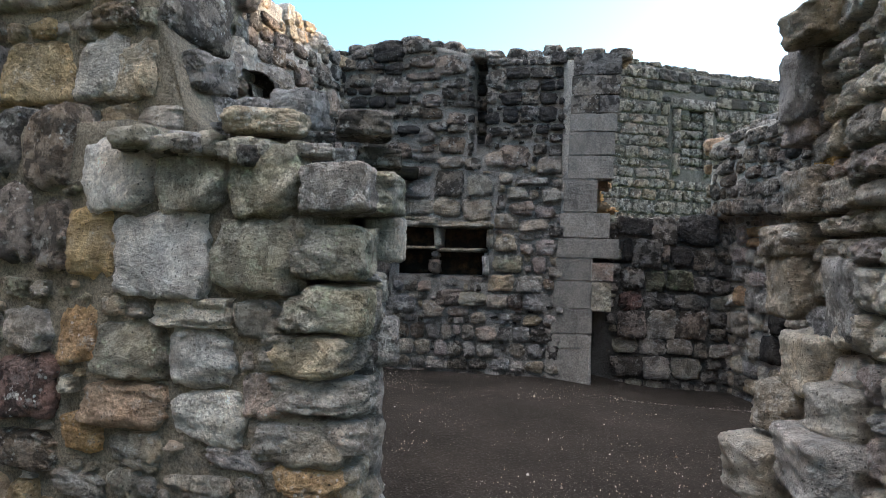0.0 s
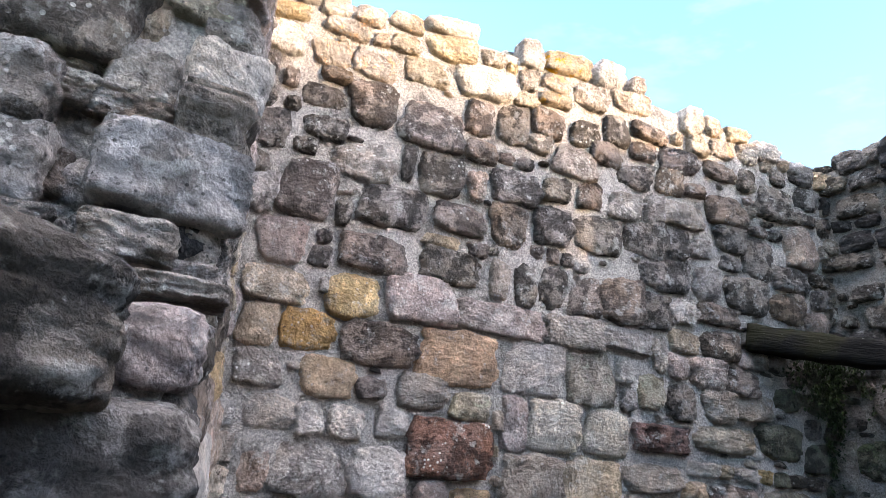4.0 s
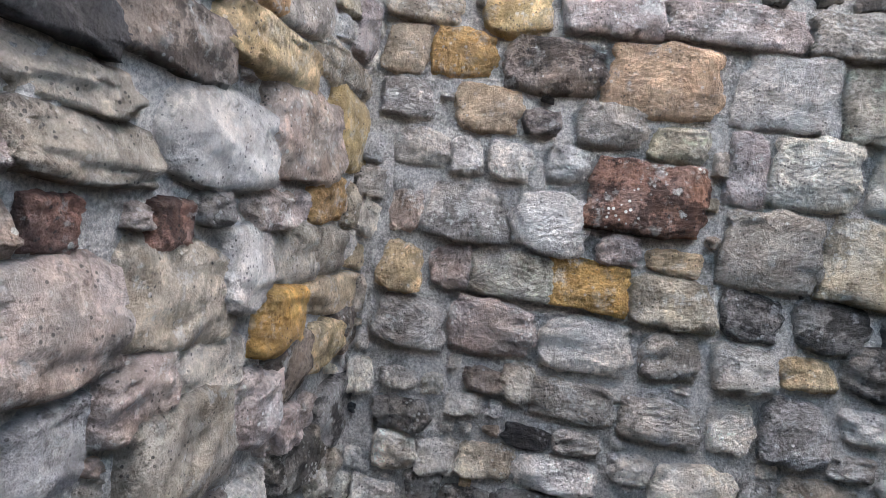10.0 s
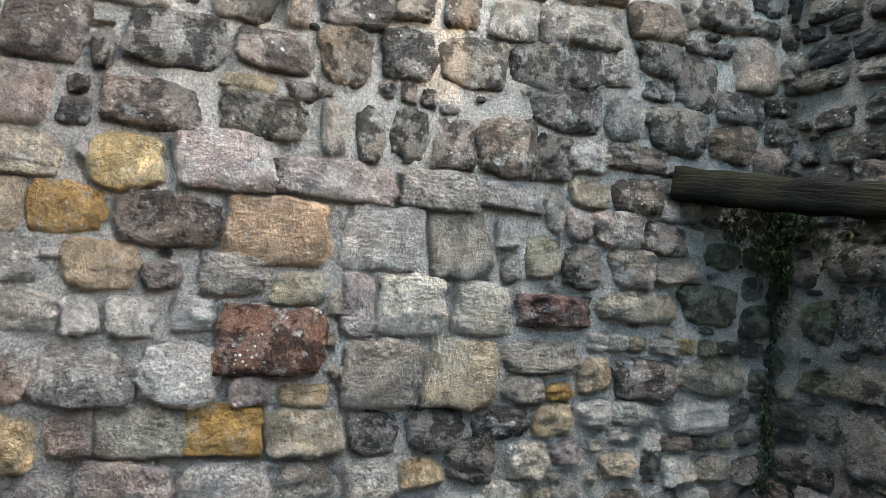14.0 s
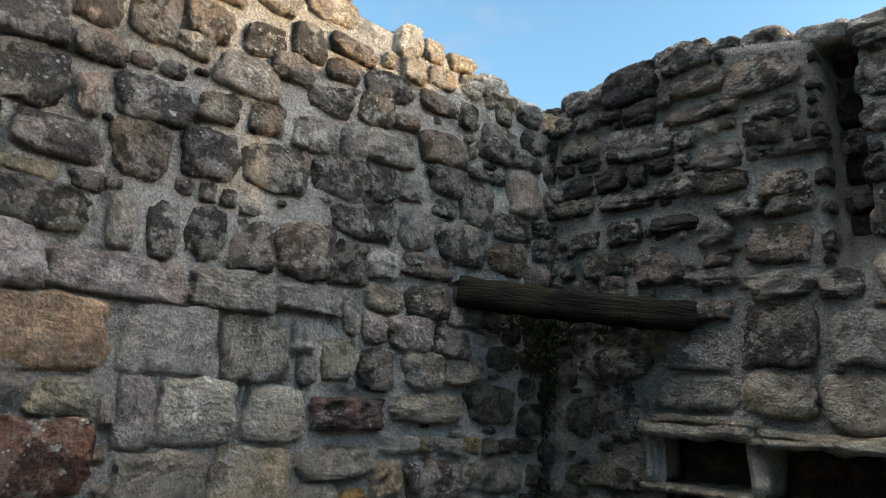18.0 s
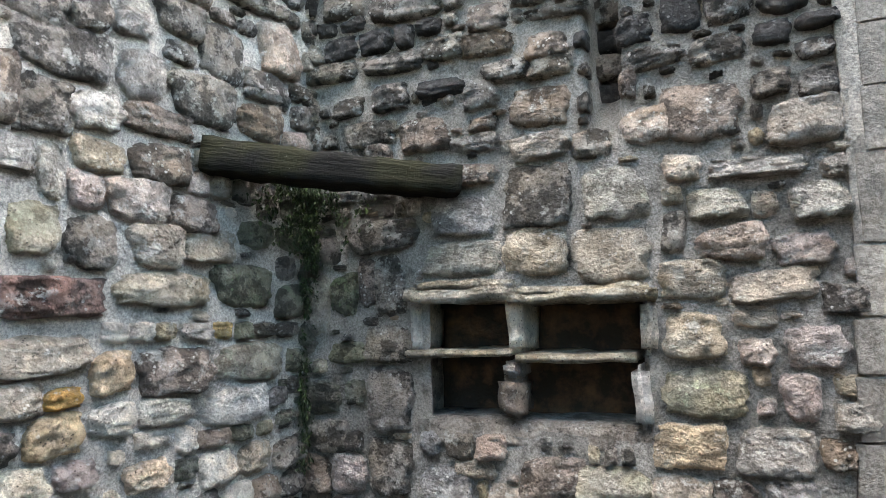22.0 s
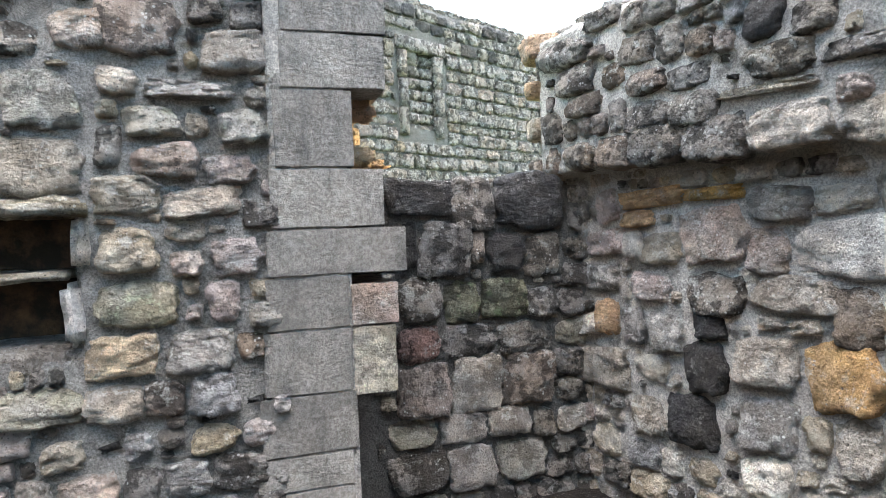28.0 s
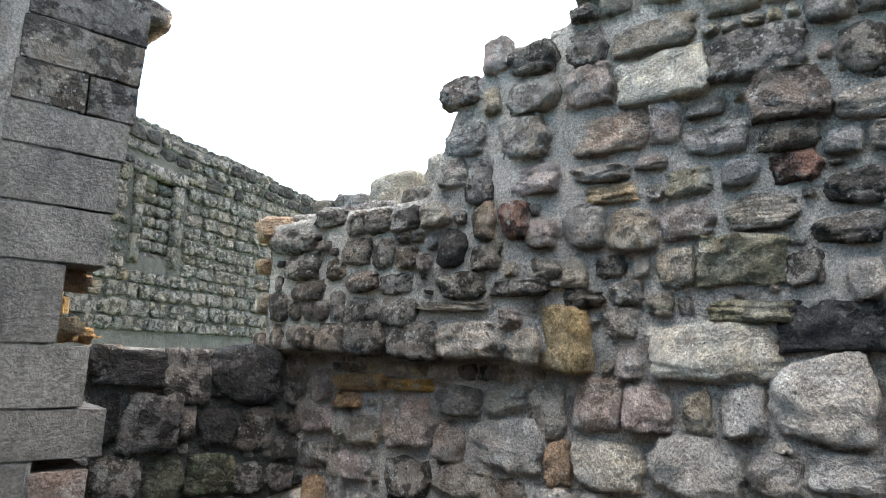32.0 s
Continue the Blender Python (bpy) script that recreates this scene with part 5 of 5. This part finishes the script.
def set_outer_stones(wall):
    wall.lay([(-186, 41, 34, 16, "n"), (-155, 32, 25, 10, "g"), (-154, 52, 19, 15, "o"), (-128, 49, 26, 14, "b"), (-98, 40, 32, 9, "b"), (-79, 52, 29, 8, "i"), (-52, 49, 24, 9, "o"), (-186, 68, 35, 27, "r"), (-133, 65, 40, 17, "o"), (-94, 65, 34, 19, "p"), (-70, 75, 16, 15, "i"), (-59, 61, 34, 15, "b"), (-52, 76, 22, 10, "b"), (-185, 90, 27, 17, "b"), (-157, 91, 21, 25, "o")])
    wall.lay([(-129, 86, 32, 21, "g"), (-97, 85, 29, 21, "p"), (-54, 89, 27, 13, "b"), (-101, 101, 35, 10, "p", "slab"), (-73, 100, 17, 13, "b"), (-56, 103, 14, 11, "m"), (-196, 133, 21, 32, "n"), (-172, 128, 21, 28, "n"), (-151, 126, 23, 28, "y"), (-116, 122, 44, 31, "p", "ash"), (-76, 122, 34, 27, "m", "cob"), (-200, 166, 14, 28, "d"), (-179, 163, 27, 33, "n"), (-139, 152, 36, 30, "p"), (-104, 150, 32, 27, "g")])
    wall.lay([(-73, 148, 28, 26, "m")])


def set_upper_stones(wall):
    wall.lay([(-168, 200, 25, 29, "p"), (-150, 198, 22, 26, "g"), (-114, 209, 24, 25, "m"), (-82, 205, 35, 20, "d", "ash"), (-101, 187, 36, 15, "n"), (-77, 185, 13, 13, "b"), (-205, 200, 41, 27, "y", "ash"), (-179, 218, 14, 12, "b"), (-161, 221, 22, 11, "n"), (-197, 233, 42, 10, "b"), (-82, 221, 40, 10, "d"), (-117, 229, 26, 12, "g"), (-110, 177, 9, 7, "b")])
    wall.lay([(-97, 175, 13, 6, "m"), (-75, 174, 28, 8, "b")])


# ---- pieces of the walls ----
def pile(parent, rows, turn, sort="hero", away=(0.0, 0.0)):
    """Loose blocks as (x, y, z, width, depth, height, tone)."""
    for k, (x, y, z, w, d, h, tone) in enumerate(rows):
        loose(parent, x + away[0], y + away[1], z, w * 1.02, d * 1.25, h * 1.06, tone, k * 3 + 1, turn + (k * 37 % 17) - 8, (0, (k * 29 % 9) - 4), sort)


def coping(parent, face, u0, u1, top, tones, seed, wide=(0.16, 0.36), tall=(0.09, 0.18), back=0.2):
    rng, u = random.Random(seed), u0
    while u < u1:
        w, h = rng.uniform(*wide), rng.uniform(*tall)
        p = face.at(u + w / 2, top(u + w / 2) + h * 0.25, -back)
        loose(parent, *p, w * 1.05, 0.42, h, rng.choice(tones), rng.randrange(9), math.degrees(math.atan2(face.U.y, face.U.x)) + rng.uniform(-9, 9), (rng.uniform(-5, 5), rng.uniform(-5, 5)), "block", "coping_stone")
        u += w


# the broken end of the south wall: u, v, width, height, tone, how far it stands out, depth
BROKEN_END = Face(-0.965, 0, 0, 1, lean=0.38)
for k, (u, v, w, h, tone, stand, deep) in enumerate([
    (1.868, 2.274, 0.444, 0.306, "d", 0.07, 0.3), (2.072, 2.334, 0.117, 0.2, "b", 0.0, 0.3), (1.805, 2.593, 0.385, 0.283, "g", 0, 0.3), (1.852, 2.475, 0.197, 0.111, "k", 0.03, 0.2), (1.841, 1.996, 0.283, 0.176, "d", 0.06, 0.3), (2.225, 1.869, 0.302, 0.182, "u", 0.08, 0.3),
    (1.919, 1.846, 0.199, 0.177, "u", 0.0, 0.3), (1.81, 1.741, 0.16, 0.054, "d", 0.02, 0.2), (1.972, 1.726, 0.153, 0.055, "d", 0.0, 0.2), (1.837, 1.657, 0.158, 0.073, "u", -0.02, 0.2), (2.01, 1.67, 0.135, 0.046, "d", 0.0, 0.2), (2.191, 1.722, 0.18, 0.09, "g", 0.05, 0.25),
    (2.288, 1.64, 0.182, 0.044, "g", 0.05, 0.2), (1.949, 2.133, 0.12, 0.06, "b", -0.02, 0.2), (2.114, 2.129, 0.152, 0.132, "g", 0.0, 0.2), (2.11, 2.032, 0.183, 0.075, "n", -0.01, 0.25), (1.986, 2.074, 0.099, 0.043, "p", -0.01, 0.2), (2.001, 2.023, 0.072, 0.036, "g", -0.01, 0.2),
    (2.281, 2.203, 0.212, 0.195, "p", 0.0, 0.3), (2.181, 2.419, 0.183, 0.168, "m", 0.05, 0.3), (2.108, 2.64, 0.188, 0.178, "r", 0.0, 0.3), (2.052, 2.83, 0.227, 0.23, "d", 0.03, 0.3), (2.3, 1.746, 0.113, 0.106, "g", -0.02, 0.25), (1.93, 1.52, 0.30, 0.22, "d", 0.02, 0.36)]):
    loose(wall_south, *BROKEN_END.at(u, v, stand - deep / 2), deep, w * 1.06, h * 1.08, tone, k * 5 + 1, (k * 37 % 11) - 5, ((k * 29 % 9) - 4, (k * 17 % 7) - 3), "hero")
# low courses of the inner face where it breaks off: u, v, width, height, tone
for k, (u, v, w, h, tone) in enumerate([(1.04, 1.525, 0.2, 0.15, "i"), (1.22, 1.66, 0.16, 0.09, "g")]):
    loose(wall_south, *SOUTH.at(u, v, -0.09), w, 0.26, h, tone, k * 4 + 3, 173, ((k * 29 % 7) - 3, (k * 17 % 7) - 3), "hero")
loose(wall_south, -2.2, 1.44, 3.22, 0.42, 0.46, 0.24, "y", 2, 8, (0, 4), "hero")
# blocks of the door jamb: x, y, z, width, depth, height, turn, tone
for k, (x, y, z, w, d, h, turn, tone) in enumerate([
    (-0.455, 1.365, 1.44, 0.26, 0.17, 0.175, 8, "g"), (-0.52, 1.78, 1.455, 0.33, 0.44, 0.175, 9, "m"), (-0.50, 1.46, 1.235, 0.27, 0.33, 0.20, 10, "m"), (-0.57, 1.50, 1.42, 0.14, 0.1, 0.1, 20, "d"),
    (-0.46, 1.40, 1.045, 0.25, 0.2, 0.165, 10, "m"), (-0.55, 1.42, 0.90, 0.38, 0.24, 0.135, 8, "l"), (-0.455, 1.84, 1.29, 0.17, 0.22, 0.19, 12, "p"), (-0.49, 1.70, 1.10, 0.2, 0.2, 0.12, 15, "p"),
    (-0.55, 1.84, 1.75, 0.24, 0.2, 0.115, 22, "d"), (-0.52, 1.94, 1.63, 0.2, 0.16, 0.085, 20, "d"), (-0.60, 1.70, 1.60, 0.14, 0.12, 0.07, 15, "u"), (-0.72, 1.60, 1.765, 0.18, 0.2, 0.16, 80, "u"),
    (-0.69, 1.58, 1.645, 0.25, 0.2, 0.06, 20, "d"), (-0.76, 1.43, 1.685, 0.3, 0.2, 0.1, 12, "b"), (-0.68, 1.82, 1.60, 0.2, 0.16, 0.07, 40, "d"), (-0.44, 1.70, 0.90, 0.2, 0.26, 0.19, 18, "g"),
    (-0.52, 1.44, 0.755, 0.36, 0.26, 0.13, 10, "l"), (-0.54, 1.42, 0.62, 0.40, 0.26, 0.12, 8, "b"), (-0.49, 1.64, 0.62, 0.22, 0.28, 0.2, 18, "d"), (-0.52, 1.44, 0.46, 0.34, 0.28, 0.16, 8, "b"),
    (-0.50, 1.48, 0.26, 0.36, 0.32, 0.24, 12, "g"), (-0.50, 1.47, 0.06, 0.38, 0.34, 0.2, 8, "b"), (-0.62, 2.02, 1.30, 0.26, 0.26, 0.2, 20, "g"), (-0.64, 2.02, 0.97, 0.26, 0.3, 0.2, 18, "u"),
    (-0.56, 1.40, 1.575, 0.14, 0.12, 0.05, 20, "g"), (-0.62, 1.52, 1.57, 0.12, 0.1, 0.05, 50, "k"), (-0.50, 1.62, 1.155, 0.15, 0.16, 0.06, 30, "u"), (-0.60, 1.66, 1.27, 0.14, 0.16, 0.1, 10, "k"),
    (-0.75, 2.02, 1.515, 0.42, 0.42, 0.2, 12, "d"), (-0.82, 2.18, 1.36, 0.34, 0.34, 0.18, 6, "d"), (-0.88, 2.21, 1.20, 0.34, 0.30, 0.16, 4, "u"), (-0.86, 2.21, 1.03, 0.32, 0.28, 0.17, 8, "d"), (-0.85, 2.21, 0.85, 0.32, 0.28, 0.18, 4, "u"), (-0.86, 2.17, 0.64, 0.34, 0.28, 0.22, 6, "n"), (-0.86, 2.17, 0.40, 0.34, 0.28, 0.24, 3, "d"), (-0.86, 2.17, 0.14, 0.34, 0.28, 0.26, 5, "g")]):
    loose(wall_outer, x, y, z, w, d, h, tone, k * 5 + 2, turn, ((k * 29 % 7) - 3, (k * 17 % 7) - 3), "hero")
pile(wall_right, [(1.19, 1.67, 1.12, 0.18, 0.20, 0.29, "u"), (1.15, 2.12, 1.32, 0.30, 0.24, 0.13, "b"), (1.13, 2.11, 1.14, 0.20, 0.19, 0.26, "b"), (1.14, 1.87, 0.87, 0.24, 0.19, 0.24, "p"),
    (1.08, 1.96, 0.69, 0.25, 0.19, 0.19, "b"), (1.00, 1.94, 0.47, 0.30, 0.24, 0.23, "p"), (1.13, 1.63, 0.59, 0.37, 0.29, 0.23, "p"), (1.24, 1.94, 1.62, 0.19, 0.19, 0.17, "o"),
    (1.19, 1.99, 1.49, 0.27, 0.22, 0.19, "b"), (1.13, 1.86, 2.08, 0.26, 0.20, 0.13, "b"), (1.14, 2.02, 1.91, 0.18, 0.19, 0.28, "u"), (1.16, 1.62, 0.76, 0.24, 0.20, 0.17, "p"), (1.22, 1.75, 1.46, 0.21, 0.20, 0.12, "b"), (1.14, 2.06, 1.75, 0.13, 0.19, 0.13, "i")], 12, away=(0.03, 0.06))
# stones at the back of the narrow north wall chase, toned dark for its shade
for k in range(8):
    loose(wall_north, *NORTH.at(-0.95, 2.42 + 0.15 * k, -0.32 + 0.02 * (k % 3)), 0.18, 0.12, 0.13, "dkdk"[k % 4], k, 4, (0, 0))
# rubble heart of the broken end
rng = random.Random(77)
for layer in range(16):
    z = 1.5 + layer * 0.085
    for col in range(7):
        y = (1.84 if layer > 1 else 1.7) + col * 0.12 + (layer % 2) * 0.05
        if y > 2.26:
            continue
        p = BROKEN_END.at(y, z, -0.20)
        w, h = rng.uniform(0.12, 0.22), rng.uniform(0.07, 0.13)
        loose(wall_south, p.x + rng.uniform(-0.05, 0.04), y, z, 0.26, w, h, rng.choice("ggpgdbumidn"), rng.randrange(9), rng.uniform(-15, 15), (rng.uniform(-8, 8), rng.uniform(-8, 8)))
for k in range(60):
    x = -0.68 - 0.6 * rng.random()
    loose(wall_south, x, 1.32 + 0.42 * rng.random(), 1.45 - 0.13 * x + 0.03 * rng.random(), rng.uniform(0.08, 0.2), rng.uniform(0.08, 0.18), rng.uniform(0.05, 0.1), rng.choice("gdum"), k, rng.uniform(0, 90), (rng.uniform(-8, 8), rng.uniform(-8, 8)))
coping(wall_north, NORTH, -2.7, 0.0, north_top, "ddgd", 31)
coping(pier_core, NORTH, 0.0, 0.5, profile([(0, 3.42), (1, 3.42)]), "dd", 32)
coping(wall_east, EAST, -0.2, 1.1, east_top, "ddgn", 33, back=0.15)
coping(wall_east, EAST, -0.1, 1.2, east_top, "gupg", 34, wide=(0.28, 0.5), tall=(0.2, 0.32), back=0.62)
coping(wall_east, EAST, 1.2, 3.2, east_top, "ggpn", 35, back=0.15)
coping(wall_recess, RECESS, 0.0, 1.3, profile([(0, 1.66), (2, 1.66)]), "dnb", 36, tall=(0.06, 0.1), back=0.3)
# warm pale coping tones go with the sunlit band coloured in below
coping(wall_west, WEST, 2.4, 6.3, west_top, "pcybc", 37, tall=(0.1, 0.17), back=0.3)
coping(wall_far, FAR, -2.2, 5, far_top, "dd", 38, tall=(0.12, 0.2))

for u, v, w, h, tone in ((0.3, 2.93, 0.48, 0.3, "p"), (0.78, 3.0, 0.42, 0.32, "p"), (1.1, 3.05, 0.3, 0.3, "g"), (-0.12, 2.86, 0.3, 0.22, "u"), (-0.4, 2.84, 0.26, 0.2, "d")):
    loose(wall_east, *EAST.at(u, v, -0.68), w, 0.4, h, tone, int(v * 100), -70, (0, 0), "block", "coping_stone")
for k in range(16):
    p = EAST.at(-0.2 - 0.1 * rng.random(), 1.78 + 0.052 * k, 0.06 - 0.6 * ((k * 7 % 5) / 5))
    loose(wall_east, *p, rng.uniform(0.18, 0.32), rng.uniform(0.2, 0.3), rng.uniform(0.1, 0.17), rng.choice("nobgdn"), k, rng.uniform(-20, 20), (rng.uniform(-6, 6), rng.uniform(-6, 6)))

def north_soot_shade(u, v):
    """Soot runs down from the broken top; green damp and painted shade under the beam."""
    k = noise.noise(Vector((u * 1.7, v * 0.5, 4)))
    if u < -2.2 and 0.7 < v < 2.2:
        # black tones right below the beam paint the dark of the hollow
        return "vvmd" if v < 1.75 else "kkdv"
    if u > -1.9 and v < 2.35 + 0.4 * k:
        return ""
    return "dkddk" if v > 2.6 + 0.6 * k and not -1.75 < u < -1.1 else "ddngd"


def west_crust_shade(u, v):
    """Dark crust on the upper courses below the top, green damp and painted shade in the corner."""
    if u > 5.8 and 0.9 < v < 2.25:
        return "vvmd" if v < 1.75 else "vddv"
    # low in the corner, dark tones carry its shade as well as crust and damp
    if u > 5.55 + 0.9 * noise.noise(Vector((u * 2.3, v * 2.9, 3))) and v < 0.95:
        return "ddvnk"
    k = noise.noise(Vector((u * 1.3, v, 7)))
    return "ddndg" if 2.14 < v < 3.14 and k > -0.45 else ""


def lower_clean(tones):
    """Grey stones of the low courses are cleaner and paler than those above."""
    return lambda u, v, tone: tones if tone == "g" and v < 1.9 else tone


def east_soot(u, v):
    return "ddddn" if u < 1.1 and v > 1.72 else ""


west = Masonry(WEST, 2.3, 6.32, west_top, wall_west, "gggbpp", 1, swap={"g": "gbggi"}, near=(4.0, 1.5), damp=west_crust_shade, clean=lower_clean("pbpyg"))
north = Masonry(NORTH, -2.68, 0.0, north_top, wall_north, "ggdbdn", 2, swap={"g": "gbbni"}, holes=[(-1.95, -0.76, 0.93, 1.64), SLOT], near=(-1.2, 1.5), damp=north_soot_shade)
east = Masonry(EAST, -0.15, 6.0, east_top, wall_east, "gggbpdu", 3, grow=lambda u, v: 1.08 if u < 1.15 and v > 1.74 else 1.0, swap={"g": "gbgig"}, damp=east_soot, proud=overhang, near=(1.6, 1.6), clean=lower_clean("gpgb"))
south = Masonry(SOUTH, 0.98, 3.0, south_top, wall_south, "gggbpi", 4, grow=lambda u, v: 1.1, swap={"g": "gbgig"}, near=(1.6, 1.3), clean=lower_clean("gbig"))
outer = Masonry(OUTER, -2.9, -0.56, outer_top, wall_outer, "bbgymy", 5, swap={"g": "bmpgm", "u": "bm", "d": "nmdd"}, near=(-1.2, 1.2))
upper = Masonry(UPPER, -3.0, -1.28, lambda u: upper_top(u) - 0.1, wall_upper, "bbgymn", 15, swap={"g": "bmpg"}, near=(-1.4, 2.0))
recess = Masonry(RECESS, -0.1, 1.4, profile([(0, 1.64), (1.4, 1.64)]), wall_recess, "ddgdm", 6, near=(0.7, 1.2))
jamb = Masonry(JAMB, 1.6, 2.36, profile([(1.3, 1.2), (2.4, 1.2)]), wall_outer, "ggmdub", 7, near=(1.7, 1.2))
right = Masonry(RIGHT_END, -2.1, -1.36, profile([(-3, 2.5), (0, 2.5)]), wall_right, "bppgpui", 8, swap={"g": "bpp", "u": "pu"}, near=(-1.8, 1.2))
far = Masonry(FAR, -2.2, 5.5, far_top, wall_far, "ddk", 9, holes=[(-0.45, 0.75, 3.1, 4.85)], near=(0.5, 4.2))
nave_stones = Masonry(CHURCH, -0.6, 5.2, profile([(-9, 5.2), (9, 5.2)]), nave, "ybndnbdb", 10, holes=[(a - 0.2, b + 0.2, s, c + 0.2) for a, b, s, c in ARCHES], near=(2.2, 4))
tower_stones = Masonry(TOWER, 0.0, 4.0, profile([(0, 16), (5, 16)]), tower_wall, "ybyb", 11, near=(0.5, 7))
tower_side = Masonry(TOWER_SIDE, -4.5, 0.0, profile([(-5, 16), (1, 16)]), tower_wall, "ybpy", 13, near=(-0.5, 7))
east_end = Masonry(EAST_END, -0.9, 0.02, profile([(-1, 2.55), (0, 2.55)]), wall_east, "gdbno", 12, near=(0, 2))
set_west_stones(west)
set_north_stones(north)
set_east_stones(east)
set_south_stones(south)
set_outer_stones(outer)
set_upper_stones(upper)
set_recess_stones(recess)


def west_tones(u, v):
    # above 3.2 the warm pale tones put the sunlit band into the colour
    return "cypb" if v > 3.2 else ("ddng" if v > 2.2 else "gggbpp")


def north_tones(u, v):
    return "dddk" if v > 2.5 or u < -2.3 else ("gbdng" if v > 1.0 else "gudg")


west.gallets(70)
north.gallets(60)
east.gallets(110)
west.fill(tone_at=west_tones)
north.fill(tone_at=north_tones)
east.fill()
south.fill()
outer.fill()
upper.fill(low=1.55, small=200)
recess.fill()
jamb.fill(small=200)
east_end.fill(small=200)
tower_stones.fill(course=(0.2, 0.3), wide=(0.3, 0.6), small=0, low=8.0, high=14.0)
tower_side.fill(course=(0.22, 0.32), wide=(0.3, 0.6), small=0, low=7.0, high=14.5)
right.fill(course=(0.07, 0.16), wide=(0.1, 0.28), small=200)
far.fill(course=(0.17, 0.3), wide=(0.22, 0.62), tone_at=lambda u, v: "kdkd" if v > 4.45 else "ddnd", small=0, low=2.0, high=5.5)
nave_stones.fill(course=(0.13, 0.2), wide=(0.2, 0.45), small=0, low=1.6, high=5.3)
for wall in (west, north, east, south, outer, upper, recess, jamb, right, far, nave_stones, east_end, tower_stones, tower_side):
    wall.build()
